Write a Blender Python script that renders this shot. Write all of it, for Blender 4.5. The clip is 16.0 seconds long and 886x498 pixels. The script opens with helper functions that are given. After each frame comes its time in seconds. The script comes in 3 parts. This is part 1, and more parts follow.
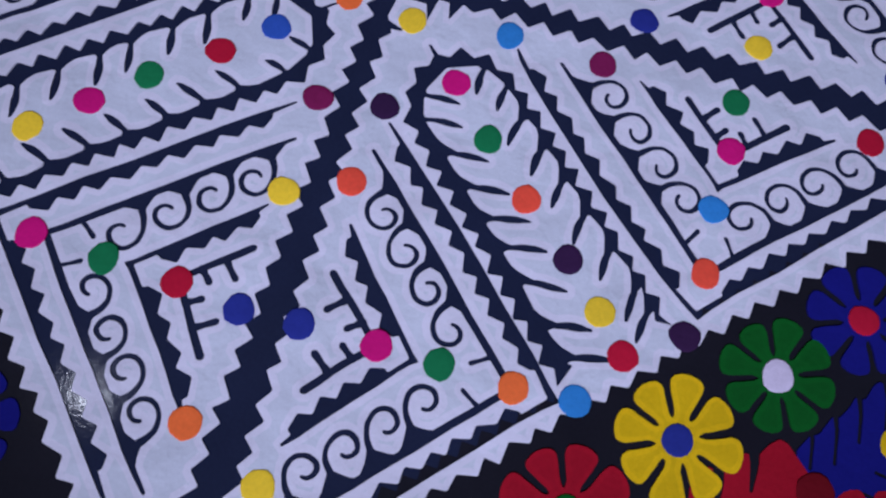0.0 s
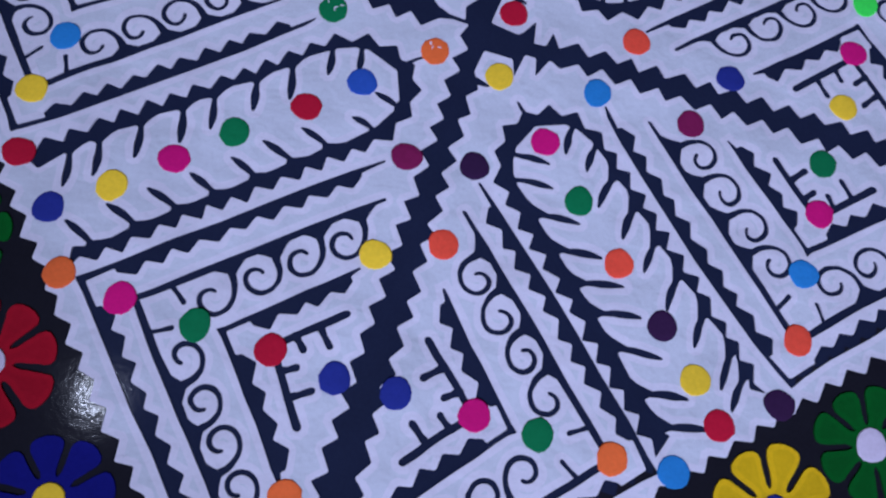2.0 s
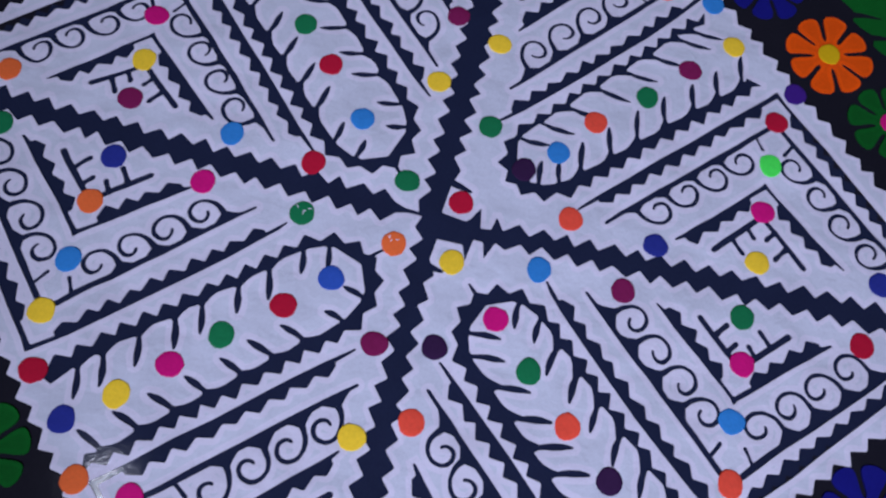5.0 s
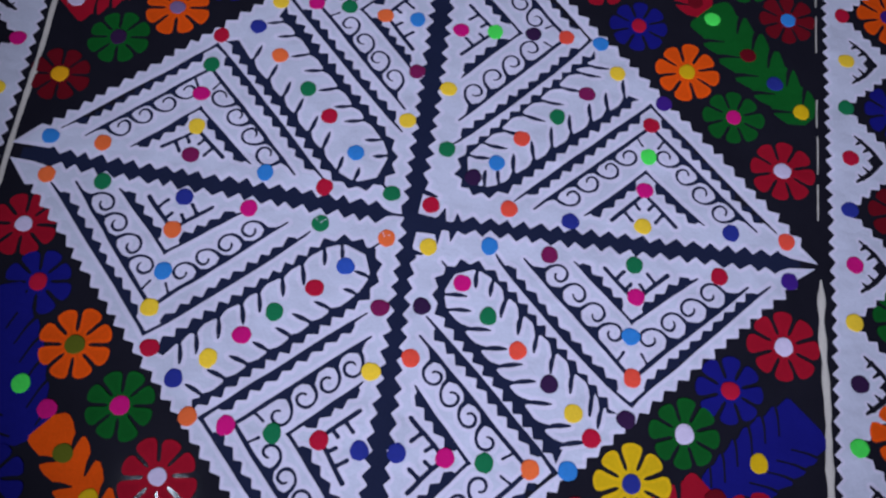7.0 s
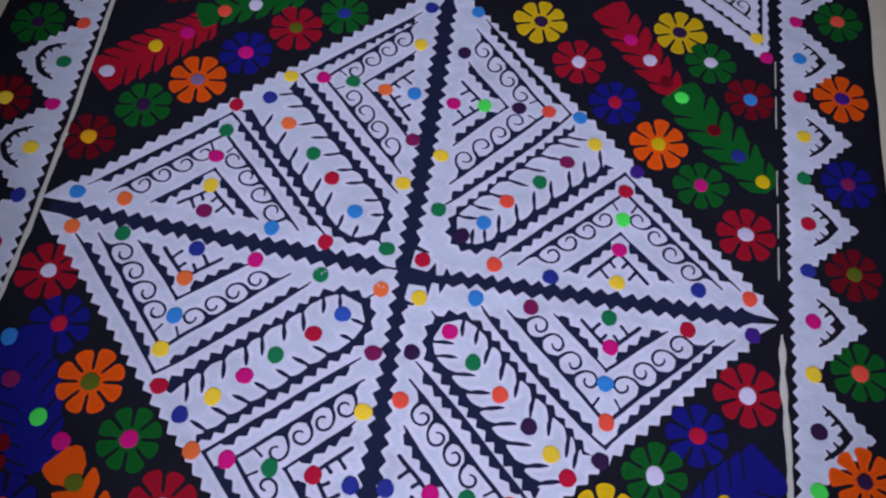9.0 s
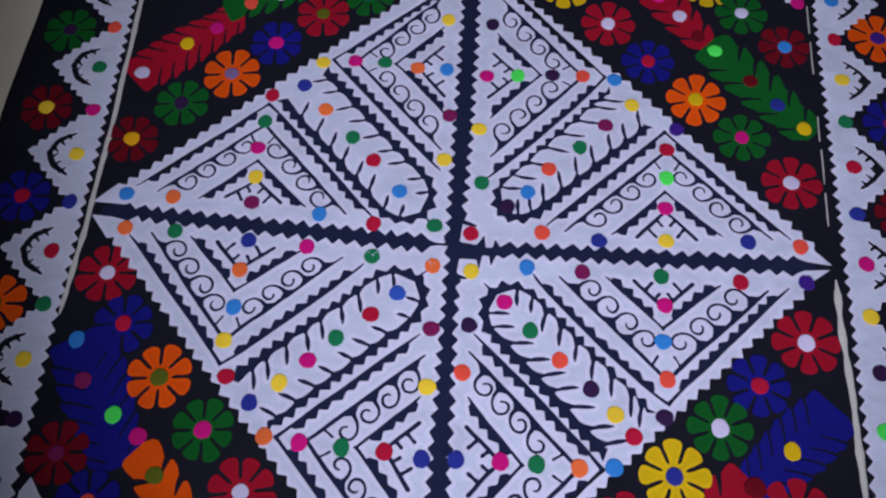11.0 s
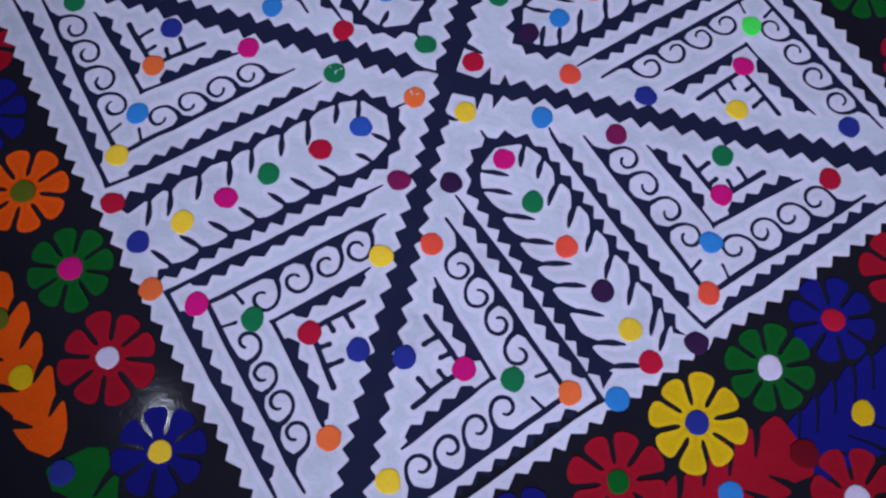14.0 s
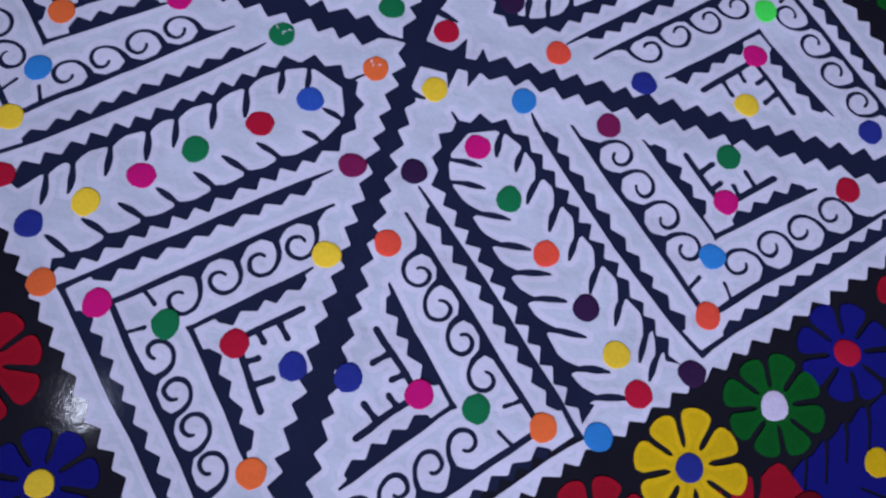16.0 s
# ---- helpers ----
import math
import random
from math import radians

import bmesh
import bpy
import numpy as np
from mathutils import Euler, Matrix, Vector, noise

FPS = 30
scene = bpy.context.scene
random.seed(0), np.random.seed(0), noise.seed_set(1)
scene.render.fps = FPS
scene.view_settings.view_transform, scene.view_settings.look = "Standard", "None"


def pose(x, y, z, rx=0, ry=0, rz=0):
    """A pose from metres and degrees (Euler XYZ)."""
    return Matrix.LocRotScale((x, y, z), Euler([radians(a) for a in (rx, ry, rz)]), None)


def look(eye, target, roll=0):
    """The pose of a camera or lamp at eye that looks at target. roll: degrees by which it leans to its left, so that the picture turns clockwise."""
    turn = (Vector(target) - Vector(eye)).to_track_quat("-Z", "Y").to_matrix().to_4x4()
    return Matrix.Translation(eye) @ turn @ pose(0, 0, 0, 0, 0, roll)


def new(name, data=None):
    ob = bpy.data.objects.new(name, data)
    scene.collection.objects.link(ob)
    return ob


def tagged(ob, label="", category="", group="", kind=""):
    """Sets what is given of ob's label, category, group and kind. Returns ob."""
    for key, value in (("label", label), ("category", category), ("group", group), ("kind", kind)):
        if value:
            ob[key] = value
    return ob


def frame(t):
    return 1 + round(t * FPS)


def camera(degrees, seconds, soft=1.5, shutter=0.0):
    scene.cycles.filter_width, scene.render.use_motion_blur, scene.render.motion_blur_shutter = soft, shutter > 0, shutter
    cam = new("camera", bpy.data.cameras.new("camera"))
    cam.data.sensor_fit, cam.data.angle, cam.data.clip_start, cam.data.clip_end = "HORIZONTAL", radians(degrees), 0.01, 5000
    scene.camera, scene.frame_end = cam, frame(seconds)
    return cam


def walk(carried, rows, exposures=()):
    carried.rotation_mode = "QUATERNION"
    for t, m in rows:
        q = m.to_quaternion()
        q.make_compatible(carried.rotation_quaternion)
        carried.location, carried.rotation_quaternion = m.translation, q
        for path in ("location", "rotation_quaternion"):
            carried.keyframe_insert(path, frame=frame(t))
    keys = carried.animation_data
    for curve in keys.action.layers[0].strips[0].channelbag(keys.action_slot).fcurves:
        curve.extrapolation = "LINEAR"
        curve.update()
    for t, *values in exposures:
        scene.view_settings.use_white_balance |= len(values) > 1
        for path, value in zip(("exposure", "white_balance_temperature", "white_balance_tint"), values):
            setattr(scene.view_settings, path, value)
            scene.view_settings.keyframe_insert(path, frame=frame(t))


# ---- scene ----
cam = camera(59.8, 16.0, soft=2.3)
PATH = [
    (0, (0.11, -0.322, 0.459), (0.045, 0.25, -1.457), 11.6),
    (0.5, (0.093, -0.316, 0.456), (0.041, 0.247, -1.462), 13.4),
    (1, (0.074, -0.312, 0.456), (0.034, 0.251, -1.463), 15.0),
    (1.5, (0.051, -0.31, 0.462), (0.027, 0.244, -1.46), 16.3),
    (2, (0.028, -0.298, 0.461), (0.022, 0.261, -1.459), 17.7),
    (2.5, (0.014, -0.283, 0.46), (0.018, 0.281, -1.458), 17.9),
    (3, (0.003, -0.259, 0.478), (0.008, 0.302, -1.441), 16.9),
    (3.5, (0.01, -0.247, 0.498), (0.003, 0.368, -1.405), 14.8),
    (4, (0.012, -0.232, 0.505), (-0.003, 0.407, -1.39), 13.4),
    (4.5, (0.021, -0.221, 0.51), (-0.007, 0.431, -1.381), 12.1),
    (4.7, (0.022, -0.216, 0.524), (-0.003, 0.438, -1.366), 12.4),
    (6.8, (0.048, -0.319, 0.775), (0.048, 0.336, -1.115), 8.2),
    (7, (0.049, -0.319, 0.788), (0.033, 0.354, -1.096), 7.1),
    (7.5, (0.054, -0.323, 0.813), (0.025, 0.403, -1.051), 6.7),
    (8, (0.063, -0.333, 0.836), (0.025, 0.452, -1.003), 6.4),
    (8.2, (0.064, -0.343, 0.847), (0.03, 0.469, -0.98), 7.1),
    (10.3, (0.066, -0.373, 0.852), (-0.018, 0.478, -0.956), 3.8),
    (10.5, (0.055, -0.374, 0.855), (-0.026, 0.455, -0.964), 2.6),
    (11, (0.031, -0.378, 0.854), (-0.057, 0.41, -0.983), -1.1),
    (11.5, (0.015, -0.377, 0.85), (-0.066, 0.383, -0.999), -2.3),
    (12, (0.007, -0.376, 0.844), (-0.057, 0.372, -1.01), -1.6),
    (12.5, (0.013, -0.377, 0.81), (-0.082, 0.316, -1.064), -2.3),
    (13, (0.03, -0.36, 0.73), (-0.104, 0.26, -1.167), -2.9),
    (13.5, (0.051, -0.345, 0.665), (-0.062, 0.228, -1.248), 0.7),
    (14, (0.062, -0.34, 0.61), (-0.02, 0.217, -1.309), 5.2),
    (14.5, (0.066, -0.323, 0.561), (0.038, 0.23, -1.361), 11.7),
    (15, (0.063, -0.307, 0.532), (0.063, 0.244, -1.391), 15.3),
    (15.5, (0.058, -0.305, 0.515), (0.084, 0.252, -1.406), 18.2),
    (16, (0.057, -0.306, 0.516), (0.083, 0.259, -1.403), 18.5),
]
walk(cam, [(t, look(eye, target, roll)) for t, eye, target, roll in PATH],
     [(0, -0.12, 6550, 10), (2, -0.10, 6100, 10), (4.5, -0.06, 6600, 10), (7, 0.06, 6650, 10), (11, 0.14, 6820, 10), (12.5, 0.10, 6600, 10), (14.5, -0.04, 6550, 10), (16, -0.05, 6500, 10)])

from mathutils.geometry import delaunay_2d_cdt

# ---------------------------------------------------------------- light
world = bpy.data.worlds.new("room_dimness")
world.use_nodes = True
world.node_tree.nodes["Background"].inputs[0].default_value = (0.55, 0.6, 0.8, 1)
world.node_tree.nodes["Background"].inputs[1].default_value = 0.02
scene.world = world

LAMP_AT = Vector((-0.85, -0.37, 2.08))
bulb_light = bpy.data.lights.new("bulb_light", "POINT")
bulb_light.energy, bulb_light.color, bulb_light.shadow_soft_size = 8.5, (0.72, 0.78, 1.0), 0.015
new("bulb_light", bulb_light).location = LAMP_AT
# added soft-edged spot; its pool stands in for the lens darkening the edges
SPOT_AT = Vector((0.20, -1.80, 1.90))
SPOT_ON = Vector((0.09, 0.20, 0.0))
added_spot_light = bpy.data.lights.new("added_spot_light", "SPOT")
added_spot_light.energy, added_spot_light.color, added_spot_light.shadow_soft_size = 325, (0.66, 0.69, 0.98), 0.03
added_spot_light.spot_size, added_spot_light.spot_blend = radians(34), 1.0
new("added_spot_light", added_spot_light).matrix_world = look(SPOT_AT, SPOT_ON)


# ---------------------------------------------------------------- materials
def cloth(name, colour, rough=0.75, gloss=0.3, vary=0.12, weave=0.25, crease=0.0, sheen=0.15, per_piece=0.0, folds=((75, 0.0016), (260, 0.0006))):
    """Woven cotton: blotchy dye at two scales, a fine weave and, if asked, pressed creases."""
    m = bpy.data.materials.new(name)
    m.use_nodes = True
    t, n = m.node_tree, m.node_tree.nodes
    b = n["Principled BSDF"]
    b.inputs["Roughness"].default_value = rough
    b.inputs["Specular IOR Level"].default_value = gloss
    b.inputs["Sheen Weight"].default_value = sheen
    b.inputs["Sheen Roughness"].default_value = 0.6
    co = n.new("ShaderNodeTexCoord")

    def noise_at(scale, detail=3.0):
        x = n.new("ShaderNodeTexNoise")
        x.inputs["Scale"].default_value, x.inputs["Detail"].default_value = scale, detail
        t.links.new(co.outputs["Object"], x.inputs["Vector"])
        return x.outputs["Fac"]

    def maths(op, a, c):
        x = n.new("ShaderNodeMath")
        x.operation = op
        for i, v in enumerate((a, c)):
            if isinstance(v, (int, float)):
                x.inputs[i].default_value = v
            else:
                t.links.new(v, x.inputs[i])
        return x.outputs[0]

    blotch = maths("SUBTRACT", maths("ADD", maths("MULTIPLY", noise_at(22), 1.0), maths("MULTIPLY", noise_at(420, 2), 0.7)), 0.85)
    value = maths("ADD", maths("MULTIPLY", blotch, vary * 2.2), 1.0)
    if per_piece:
        info = n.new("ShaderNodeObjectInfo")
        value = maths("ADD", value, maths("MULTIPLY", maths("SUBTRACT", info.outputs["Random"], 0.5), per_piece))
    hsv = n.new("ShaderNodeHueSaturation")
    hsv.inputs["Color"].default_value = (*colour, 1)
    t.links.new(value, hsv.inputs["Value"])
    t.links.new(hsv.outputs[0], b.inputs["Base Color"])
    warp, weft = n.new("ShaderNodeTexWave"), n.new("ShaderNodeTexWave")
    warp.bands_direction, weft.bands_direction = "X", "Y"
    for w in (warp, weft):
        w.inputs["Scale"].default_value, w.inputs["Distortion"].default_value = 330, 1.5
        t.links.new(co.outputs["Object"], w.inputs["Vector"])
    threads = maths("ADD", warp.outputs["Fac"], weft.outputs["Fac"])
    bump = n.new("ShaderNodeBump")
    bump.inputs["Strength"].default_value, bump.inputs["Distance"].default_value = weave, 0.0003
    t.links.new(threads, bump.inputs["Height"])
    last = bump
    if crease:
        for scale, depth in folds:
            fold = n.new("ShaderNodeBump")
            fold.inputs["Strength"].default_value, fold.inputs["Distance"].default_value = crease, depth
            t.links.new(noise_at(scale, 2), fold.inputs["Height"])
            t.links.new(last.outputs[0], fold.inputs["Normal"])
            last = fold
    t.links.new(last.outputs[0], b.inputs["Normal"])
    return m


GROUND = cloth("black_sateen", (0.0125, 0.0125, 0.0185), rough=0.085, gloss=0.14, vary=0.2, weave=0.0, crease=0.13, sheen=0.0, folds=((240, 0.0003), (620, 0.0002)))
# the star's cutouts get a bluer, lighter base colour for the glare veil there
VEILED_GROUND = cloth("glare_veiled_sateen", (0.0145, 0.0200, 0.0470), rough=0.09, gloss=0.14, vary=0.2, weave=0.0, crease=0.13, sheen=0.0, folds=((240, 0.0003), (620, 0.0002)))
HEM = cloth("white_cotton_doubled", (0.690, 0.682, 0.785), vary=0.07, crease=0.6, folds=((15, 0.013), (75, 0.0018), (260, 0.0006)))
VOILE = cloth("white_cotton_single", (0.590, 0.632, 0.712), vary=0.09, crease=0.6, folds=((15, 0.013), (75, 0.0018), (260, 0.0006)))
CORD = cloth("cream_cord", (0.62, 0.60, 0.50), vary=0.15)
COTTON = {
    "W": ("white", (0.66, 0.60, 0.74)), "Y": ("yellow", (0.94, 0.64, 0.040)), "O": ("orange", (0.88, 0.090, 0.050)),
    "R": ("crimson", (0.48, 0.009, 0.036)), "P": ("magenta", (0.62, 0.008, 0.18)), "M": ("maroon", (0.21, 0.013, 0.082)),
    "D": ("plum", (0.034, 0.012, 0.050)), "G": ("green", (0.008, 0.175, 0.062)), "L": ("light_green", (0.07, 0.85, 0.10)),
    "B": ("sky_blue", (0.030, 0.225, 0.58)), "N": ("royal_blue", (0.022, 0.034, 0.25)), "U": ("purple", (0.050, 0.014, 0.20)),
    "K": ("olive", (0.11, 0.13, 0.01)), "S": ("slate", (0.20, 0.13, 0.25)), "b": ("deep_blue", (0.008, 0.009, 0.17)),
    "g": ("leaf_green", (0.003, 0.105, 0.014)), "r": ("scarlet", (0.36, 0.006, 0.020)), "o": ("bright_orange", (0.86, 0.095, 0.004)),
    "y": ("sunflower_yellow", (0.72, 0.46, 0.008)), "d": ("dark_red", (0.15, 0.004, 0.010)), "A": ("amber", (0.80, 0.38, 0.010)), "V": ("cobalt_blue", (0.028, 0.090, 0.42)),
}
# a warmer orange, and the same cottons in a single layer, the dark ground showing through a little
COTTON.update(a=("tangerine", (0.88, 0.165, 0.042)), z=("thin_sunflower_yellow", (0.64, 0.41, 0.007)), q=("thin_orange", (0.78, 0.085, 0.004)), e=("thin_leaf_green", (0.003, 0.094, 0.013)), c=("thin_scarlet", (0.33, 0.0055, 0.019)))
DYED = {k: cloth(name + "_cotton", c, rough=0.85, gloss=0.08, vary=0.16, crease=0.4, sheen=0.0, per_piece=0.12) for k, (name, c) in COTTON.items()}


# ---------------------------------------------------------------- shapes in the flat
def lie(x, y):
    """How the spread-out cloth lies: slack ripples of a millimetre or so and one soft crease beside the long arm."""
    z = 0.0012 * noise.noise(Vector((x * 5, y * 5, 0.3))) + 0.0004 * noise.noise(Vector((x * 17, y * 17, 2.7)))
    k = x - 0.012 + 0.02 * y
    if y < -0.02:
        z += 0.0006 * min(1.0, (-0.02 - y) / 0.1) * math.exp(-(k / 0.008) ** 2)
    return z


def v2(*p):
    return np.array(p, float)


def along(line, n):
    """n even points on a polyline, with the unit direction at each."""
    line = [np.array(p, float) for p in line]
    seg = [np.linalg.norm(b - a) for a, b in zip(line, line[1:])]
    total, out = sum(seg), []
    for i in range(n):
        s, k = total * i / (n - 1), 0
        while k < len(seg) - 1 and s > seg[k]:
            s -= seg[k]
            k += 1
        d = (line[k + 1] - line[k]) / seg[k]
        out.append((line[k] + d * s, d))
    return out


def stroke(line, widths, n=10):
    """A narrow cut along a polyline, its width going through the given ones; rounded ends."""
    pts = along(line, n)
    left, right = [], []
    for i, (p, d) in enumerate(pts):
        f = i / (n - 1) * (len(widths) - 1)
        k = min(int(f), len(widths) - 2)
        w = (widths[k] + (widths[k + 1] - widths[k]) * (f - k)) / 2
        nn = v2(-d[1], d[0])
        left.append(p + nn * w)
        right.append(p - nn * w)
    caps = []
    for i, sign in ((0, -1), (n - 1, 1)):
        p, d = pts[i]
        w = (left[i] - right[i]) / 2
        reach = d * sign * np.linalg.norm(w)
        caps.append([p + w * 0.65 + reach * 0.7, p + reach * 0.95, p - w * 0.65 + reach * 0.7])
    return left + caps[1] + right[::-1] + caps[0][::-1]


def soften(poly, by=0.0008):
    """Takes the very point off every sharp corner of an outline, as scissors and a turned hem do."""
    poly, out = [np.array(p, float) for p in poly], []
    for a, p, b in zip([poly[-1], *poly], poly, [*poly[1:], poly[0]]):
        d, e = a - p, b - p
        x, y = float(np.linalg.norm(d)), float(np.linalg.norm(e))
        if min(x, y) < 0.002 or float(d @ e) < -0.8 * x * y:
            out.append(p)
        else:
            out += [p + d / x * min(by, x * 0.25), p + e / y * min(by, y * 0.25)]
    return out


def saw(a, b, low, high, pitch, side=1.0, rng=random):
    """Points of a toothed edge from a to b: valleys at low, peaks at high, off to one side."""
    a, b = np.array(a, float), np.array(b, float)
    d = b - a
    size = np.linalg.norm(d)
    if size < pitch * 0.6:
        return []
    d /= size
    nn = v2(-d[1], d[0]) * side
    n, out = max(1, round(size / pitch)), []
    for i in range(n):
        out.append(a + d * size * (i + rng.uniform(-0.06, 0.06)) / n + nn * (low + rng.uniform(-0.0004, 0.0004)))
        out.append(a + d * size * (i + 0.5 + rng.uniform(-0.12, 0.12)) / n + nn * (high + rng.uniform(-0.0011, 0.0008)))
    out.append(b + nn * low)
    return out


def within(points, poly):
    """For each point: does the outline go round it?"""
    p, q = np.array(poly), np.array([*poly[1:], poly[0]])
    turns = np.zeros(len(points))
    for (ax, ay), (bx, by) in zip(p, q):
        side = (bx - ax) * (points[:, 1] - ay) - (by - ay) * (points[:, 0] - ax)
        turns += (ay <= points[:, 1]) & (by > points[:, 1]) & (side > 0)
        turns -= (ay > points[:, 1]) & (by <= points[:, 1]) & (side < 0)
    return turns != 0


def expand(poly, by):
    """An outline set out (or, with by below nought, in) by that much."""
    turned = sum(a[0] * b[1] - b[0] * a[1] for a, b in zip(poly, [*poly[1:], poly[0]]))
    poly = [np.array(p, float) for p in (poly if turned > 0 else poly[::-1])]
    out = []
    for a, p, b in zip([poly[-1], *poly], poly, [*poly[1:], poly[0]]):
        d, e = p - a, b - p
        m = v2(d[1], -d[0]) / (np.linalg.norm(d) + 1e-9) + v2(e[1], -e[0]) / (np.linalg.norm(e) + 1e-9)
        out.append(p + m / max(1.0, float(m @ m) / 2 + 0.3) * by * (1.0 + 0.35 * noise.noise(Vector((p[0] * 110, p[1] * 110, 9.0)))))
    return out


def fill(outer, cuts=(), hem=0.0):
    """The flat piece outer less the cuts, in triangles; each tells whether it lies clear of the turned-under hems."""
    verts, edges = [], []
    outer, cuts = soften(outer), [soften(c) for c in cuts]
    folds = [expand(c, hem) for c in cuts] if hem else []
    inner = [expand(outer, -hem)] if hem else []
    for poly in (outer, *cuts, *folds, *inner):
        at, n = len(verts), len(poly)
        verts += [Vector((float(p[0]), float(p[1]))) for p in poly]
        edges += [(at + i, at + (i + 1) % n) for i in range(n)]
    vs, _, fs, *_ = delaunay_2d_cdt(verts, edges, [], 0, 1e-6, False)
    flat = np.array([(v[0], v[1]) for v in vs])
    mid = np.array([flat[list(f)].mean(axis=0) for f in fs])
    keep = within(mid, outer)
    for c in cuts:
        keep &= ~within(mid, c)
    zone = within(mid, inner[0]) if hem else np.zeros(len(mid), bool)
    for z in folds:
        zone &= ~within(mid, z)
    return list(flat), [list(f) for f, k in zip(fs, keep) if k], [bool(z) for z, k in zip(zone, keep) if k]


def islands(flat):
    """The separate pieces into which the cuts part a flat piece, the largest first; crumbs are dropped."""
    vs, tris, zone = flat
    root = list(range(len(vs)))

    def top(i):
        while root[i] != i:
            root[i] = root[root[i]]
            i = root[i]
        return i

    for t in tris:
        for i in t[1:]:
            root[top(i)] = top(t[0])
    out = {}
    for t, z in zip(tris, zone):
        out.setdefault(top(t[0]), ([], []))
        out[top(t[0])][0].append(t)
        out[top(t[0])][1].append(z)

    def area(part):
        return sum(abs((vs[b][0] - vs[a][0]) * (vs[c][1] - vs[a][1]) - (vs[b][1] - vs[a][1]) * (vs[c][0] - vs[a][0])) / 2 for a, b, c in part)

    sized = sorted(((area(t), k) for k, (t, z) in out.items()), reverse=True)
    return [(vs, *out[k]) for size, k in sized if size > 8e-6]


def lay(name, flat, base, thick, materials, parent, label="", soft=0.0):
    """A flat cut piece laid on the cloth: its top follows the way the cloth lies, its cut edges go down to what it lies on."""
    vs, tris, zone = flat
    used = sorted({i for t in tris for i in t})
    index = {i: k for k, i in enumerate(used)}
    co = [(vs[i][0], vs[i][1], lie(*vs[i]) + base + thick) for i in used]
    faces, edges = [], {}
    for t in tris:
        a, b, c = (vs[i] for i in t)
        t = t if (b[0] - a[0]) * (c[1] - a[1]) - (b[1] - a[1]) * (c[0] - a[0]) > 0 else t[::-1]
        faces.append([index[i] for i in t])
        for k in range(len(t)):
            e = (t[k], t[(k + 1) % len(t)])
            edges[e] = 1
    n_top, rim = len(faces), {}
    for a, b in edges:
        if (b, a) in edges:
            continue
        for i in (a, b):
            if i not in rim:
                x, y = vs[i]
                rim[i] = len(co)
                co += [(x, y, lie(x, y) + base + thick), (x, y, lie(x, y) + base - 0.0006)]
        faces.append([rim[b], rim[a], rim[a] + 1, rim[b] + 1])
    me = bpy.data.meshes.new(name)
    me.from_pydata(co, [], faces)
    for m in materials:
        me.materials.append(m)
    flags = [True] * n_top + [False] * (len(faces) - n_top)
    me.polygons.foreach_set("use_smooth", flags)
    if len(materials) > 1:
        me.polygons.foreach_set("material_index", [int(z) for z in zone] + [0] * (len(faces) - n_top))
    me.update()
    ob = new(name, me)
    ob.parent = parent
    return tagged(ob, label)


def mesh_part(name, bm, material, parent, label=""):
    me = bpy.data.meshes.new(name)
    bm.to_mesh(me)
    bm.free()
    me.materials.append(material)
    ob = new(name, me)
    ob.parent = parent
    return tagged(ob, label)


# ---------------------------------------------------------------- the room
def slab(name, x0, x1, y0, y1, z0, z1, material):
    bm = bmesh.new()
    bmesh.ops.create_cube(bm, size=1)
    for v in bm.verts:
        v.co = ((x0 + x1) / 2 + v.co.x * (x1 - x0), (y0 + y1) / 2 + v.co.y * (y1 - y0), (z0 + z1) / 2 + v.co.z * (z1 - z0))
    ob = mesh_part(name, bm, material, None)
    return tagged(ob, kind="structure")


PLASTER = cloth("pale_distemper", (0.30, 0.29, 0.26), rough=0.9, vary=0.08, weave=0.05, sheen=0.0)
FLOOR = cloth("worn_beige_floor", (0.66, 0.61, 0.44), rough=0.55, vary=0.10, weave=0.05, sheen=0.0)
X0, X1, Y0, Y1, TOP = -2.2, 2.4, -2.0, 2.4, 2.75
tagged(slab("floor", X0, X1, Y0, Y1, -0.12, -0.004, FLOOR), "smooth pale beige floor, lightly stained", "floor")
tagged(slab("ceiling", X0, X1, Y0, Y1, TOP, TOP + 0.1, PLASTER), "plain pale ceiling", "ceiling")
for wall, box in (("wall_west", (X0 - 0.1, X0, Y0, Y1)), ("wall_east", (X1, X1 + 0.1, Y0, Y1)),
                  ("wall_south", (X0 - 0.1, X1 + 0.1, Y0 - 0.1, Y0)), ("wall_north", (X0 - 0.1, X1 + 0.1, Y1, Y1 + 0.1))):
    tagged(slab(wall, *box, -0.12, TOP + 0.1, PLASTER), "plain pale plastered wall", "wall")

# ---------------------------------------------------------------- the spread
spread = tagged(new("bedspread"), "navy bedspread with white cutwork star and bright patched flowers", "bedspread")
WEST, EAST, SOUTH, NORTH = -0.606, 0.600, -0.66, 0.66


def west_edge(y):
    return WEST - 0.02 * (y - 0.2)


bm = bmesh.new()
nx, ny = 130, 140
grid = []
for j in range(ny + 1):
    y = SOUTH + (NORTH - SOUTH) * j / ny
    w, e = west_edge(y) + 0.003 * noise.noise(Vector((y * 9, 1, 0))), EAST + 0.003 * noise.noise(Vector((y * 9, 5, 0)))
    grid.append([bm.verts.new((w + (e - w) * i / nx, y, lie(w + (e - w) * i / nx, y))) for i in range(nx + 1)])
for j in range(ny):
    for i in range(nx):
        f = bm.faces.new((grid[j][i], grid[j][i + 1], grid[j + 1][i + 1], grid[j + 1][i]))
        f.smooth = True
        m = f.calc_center_median()
        f.material_index = int(abs(m.x) + abs(m.y) < 0.436)
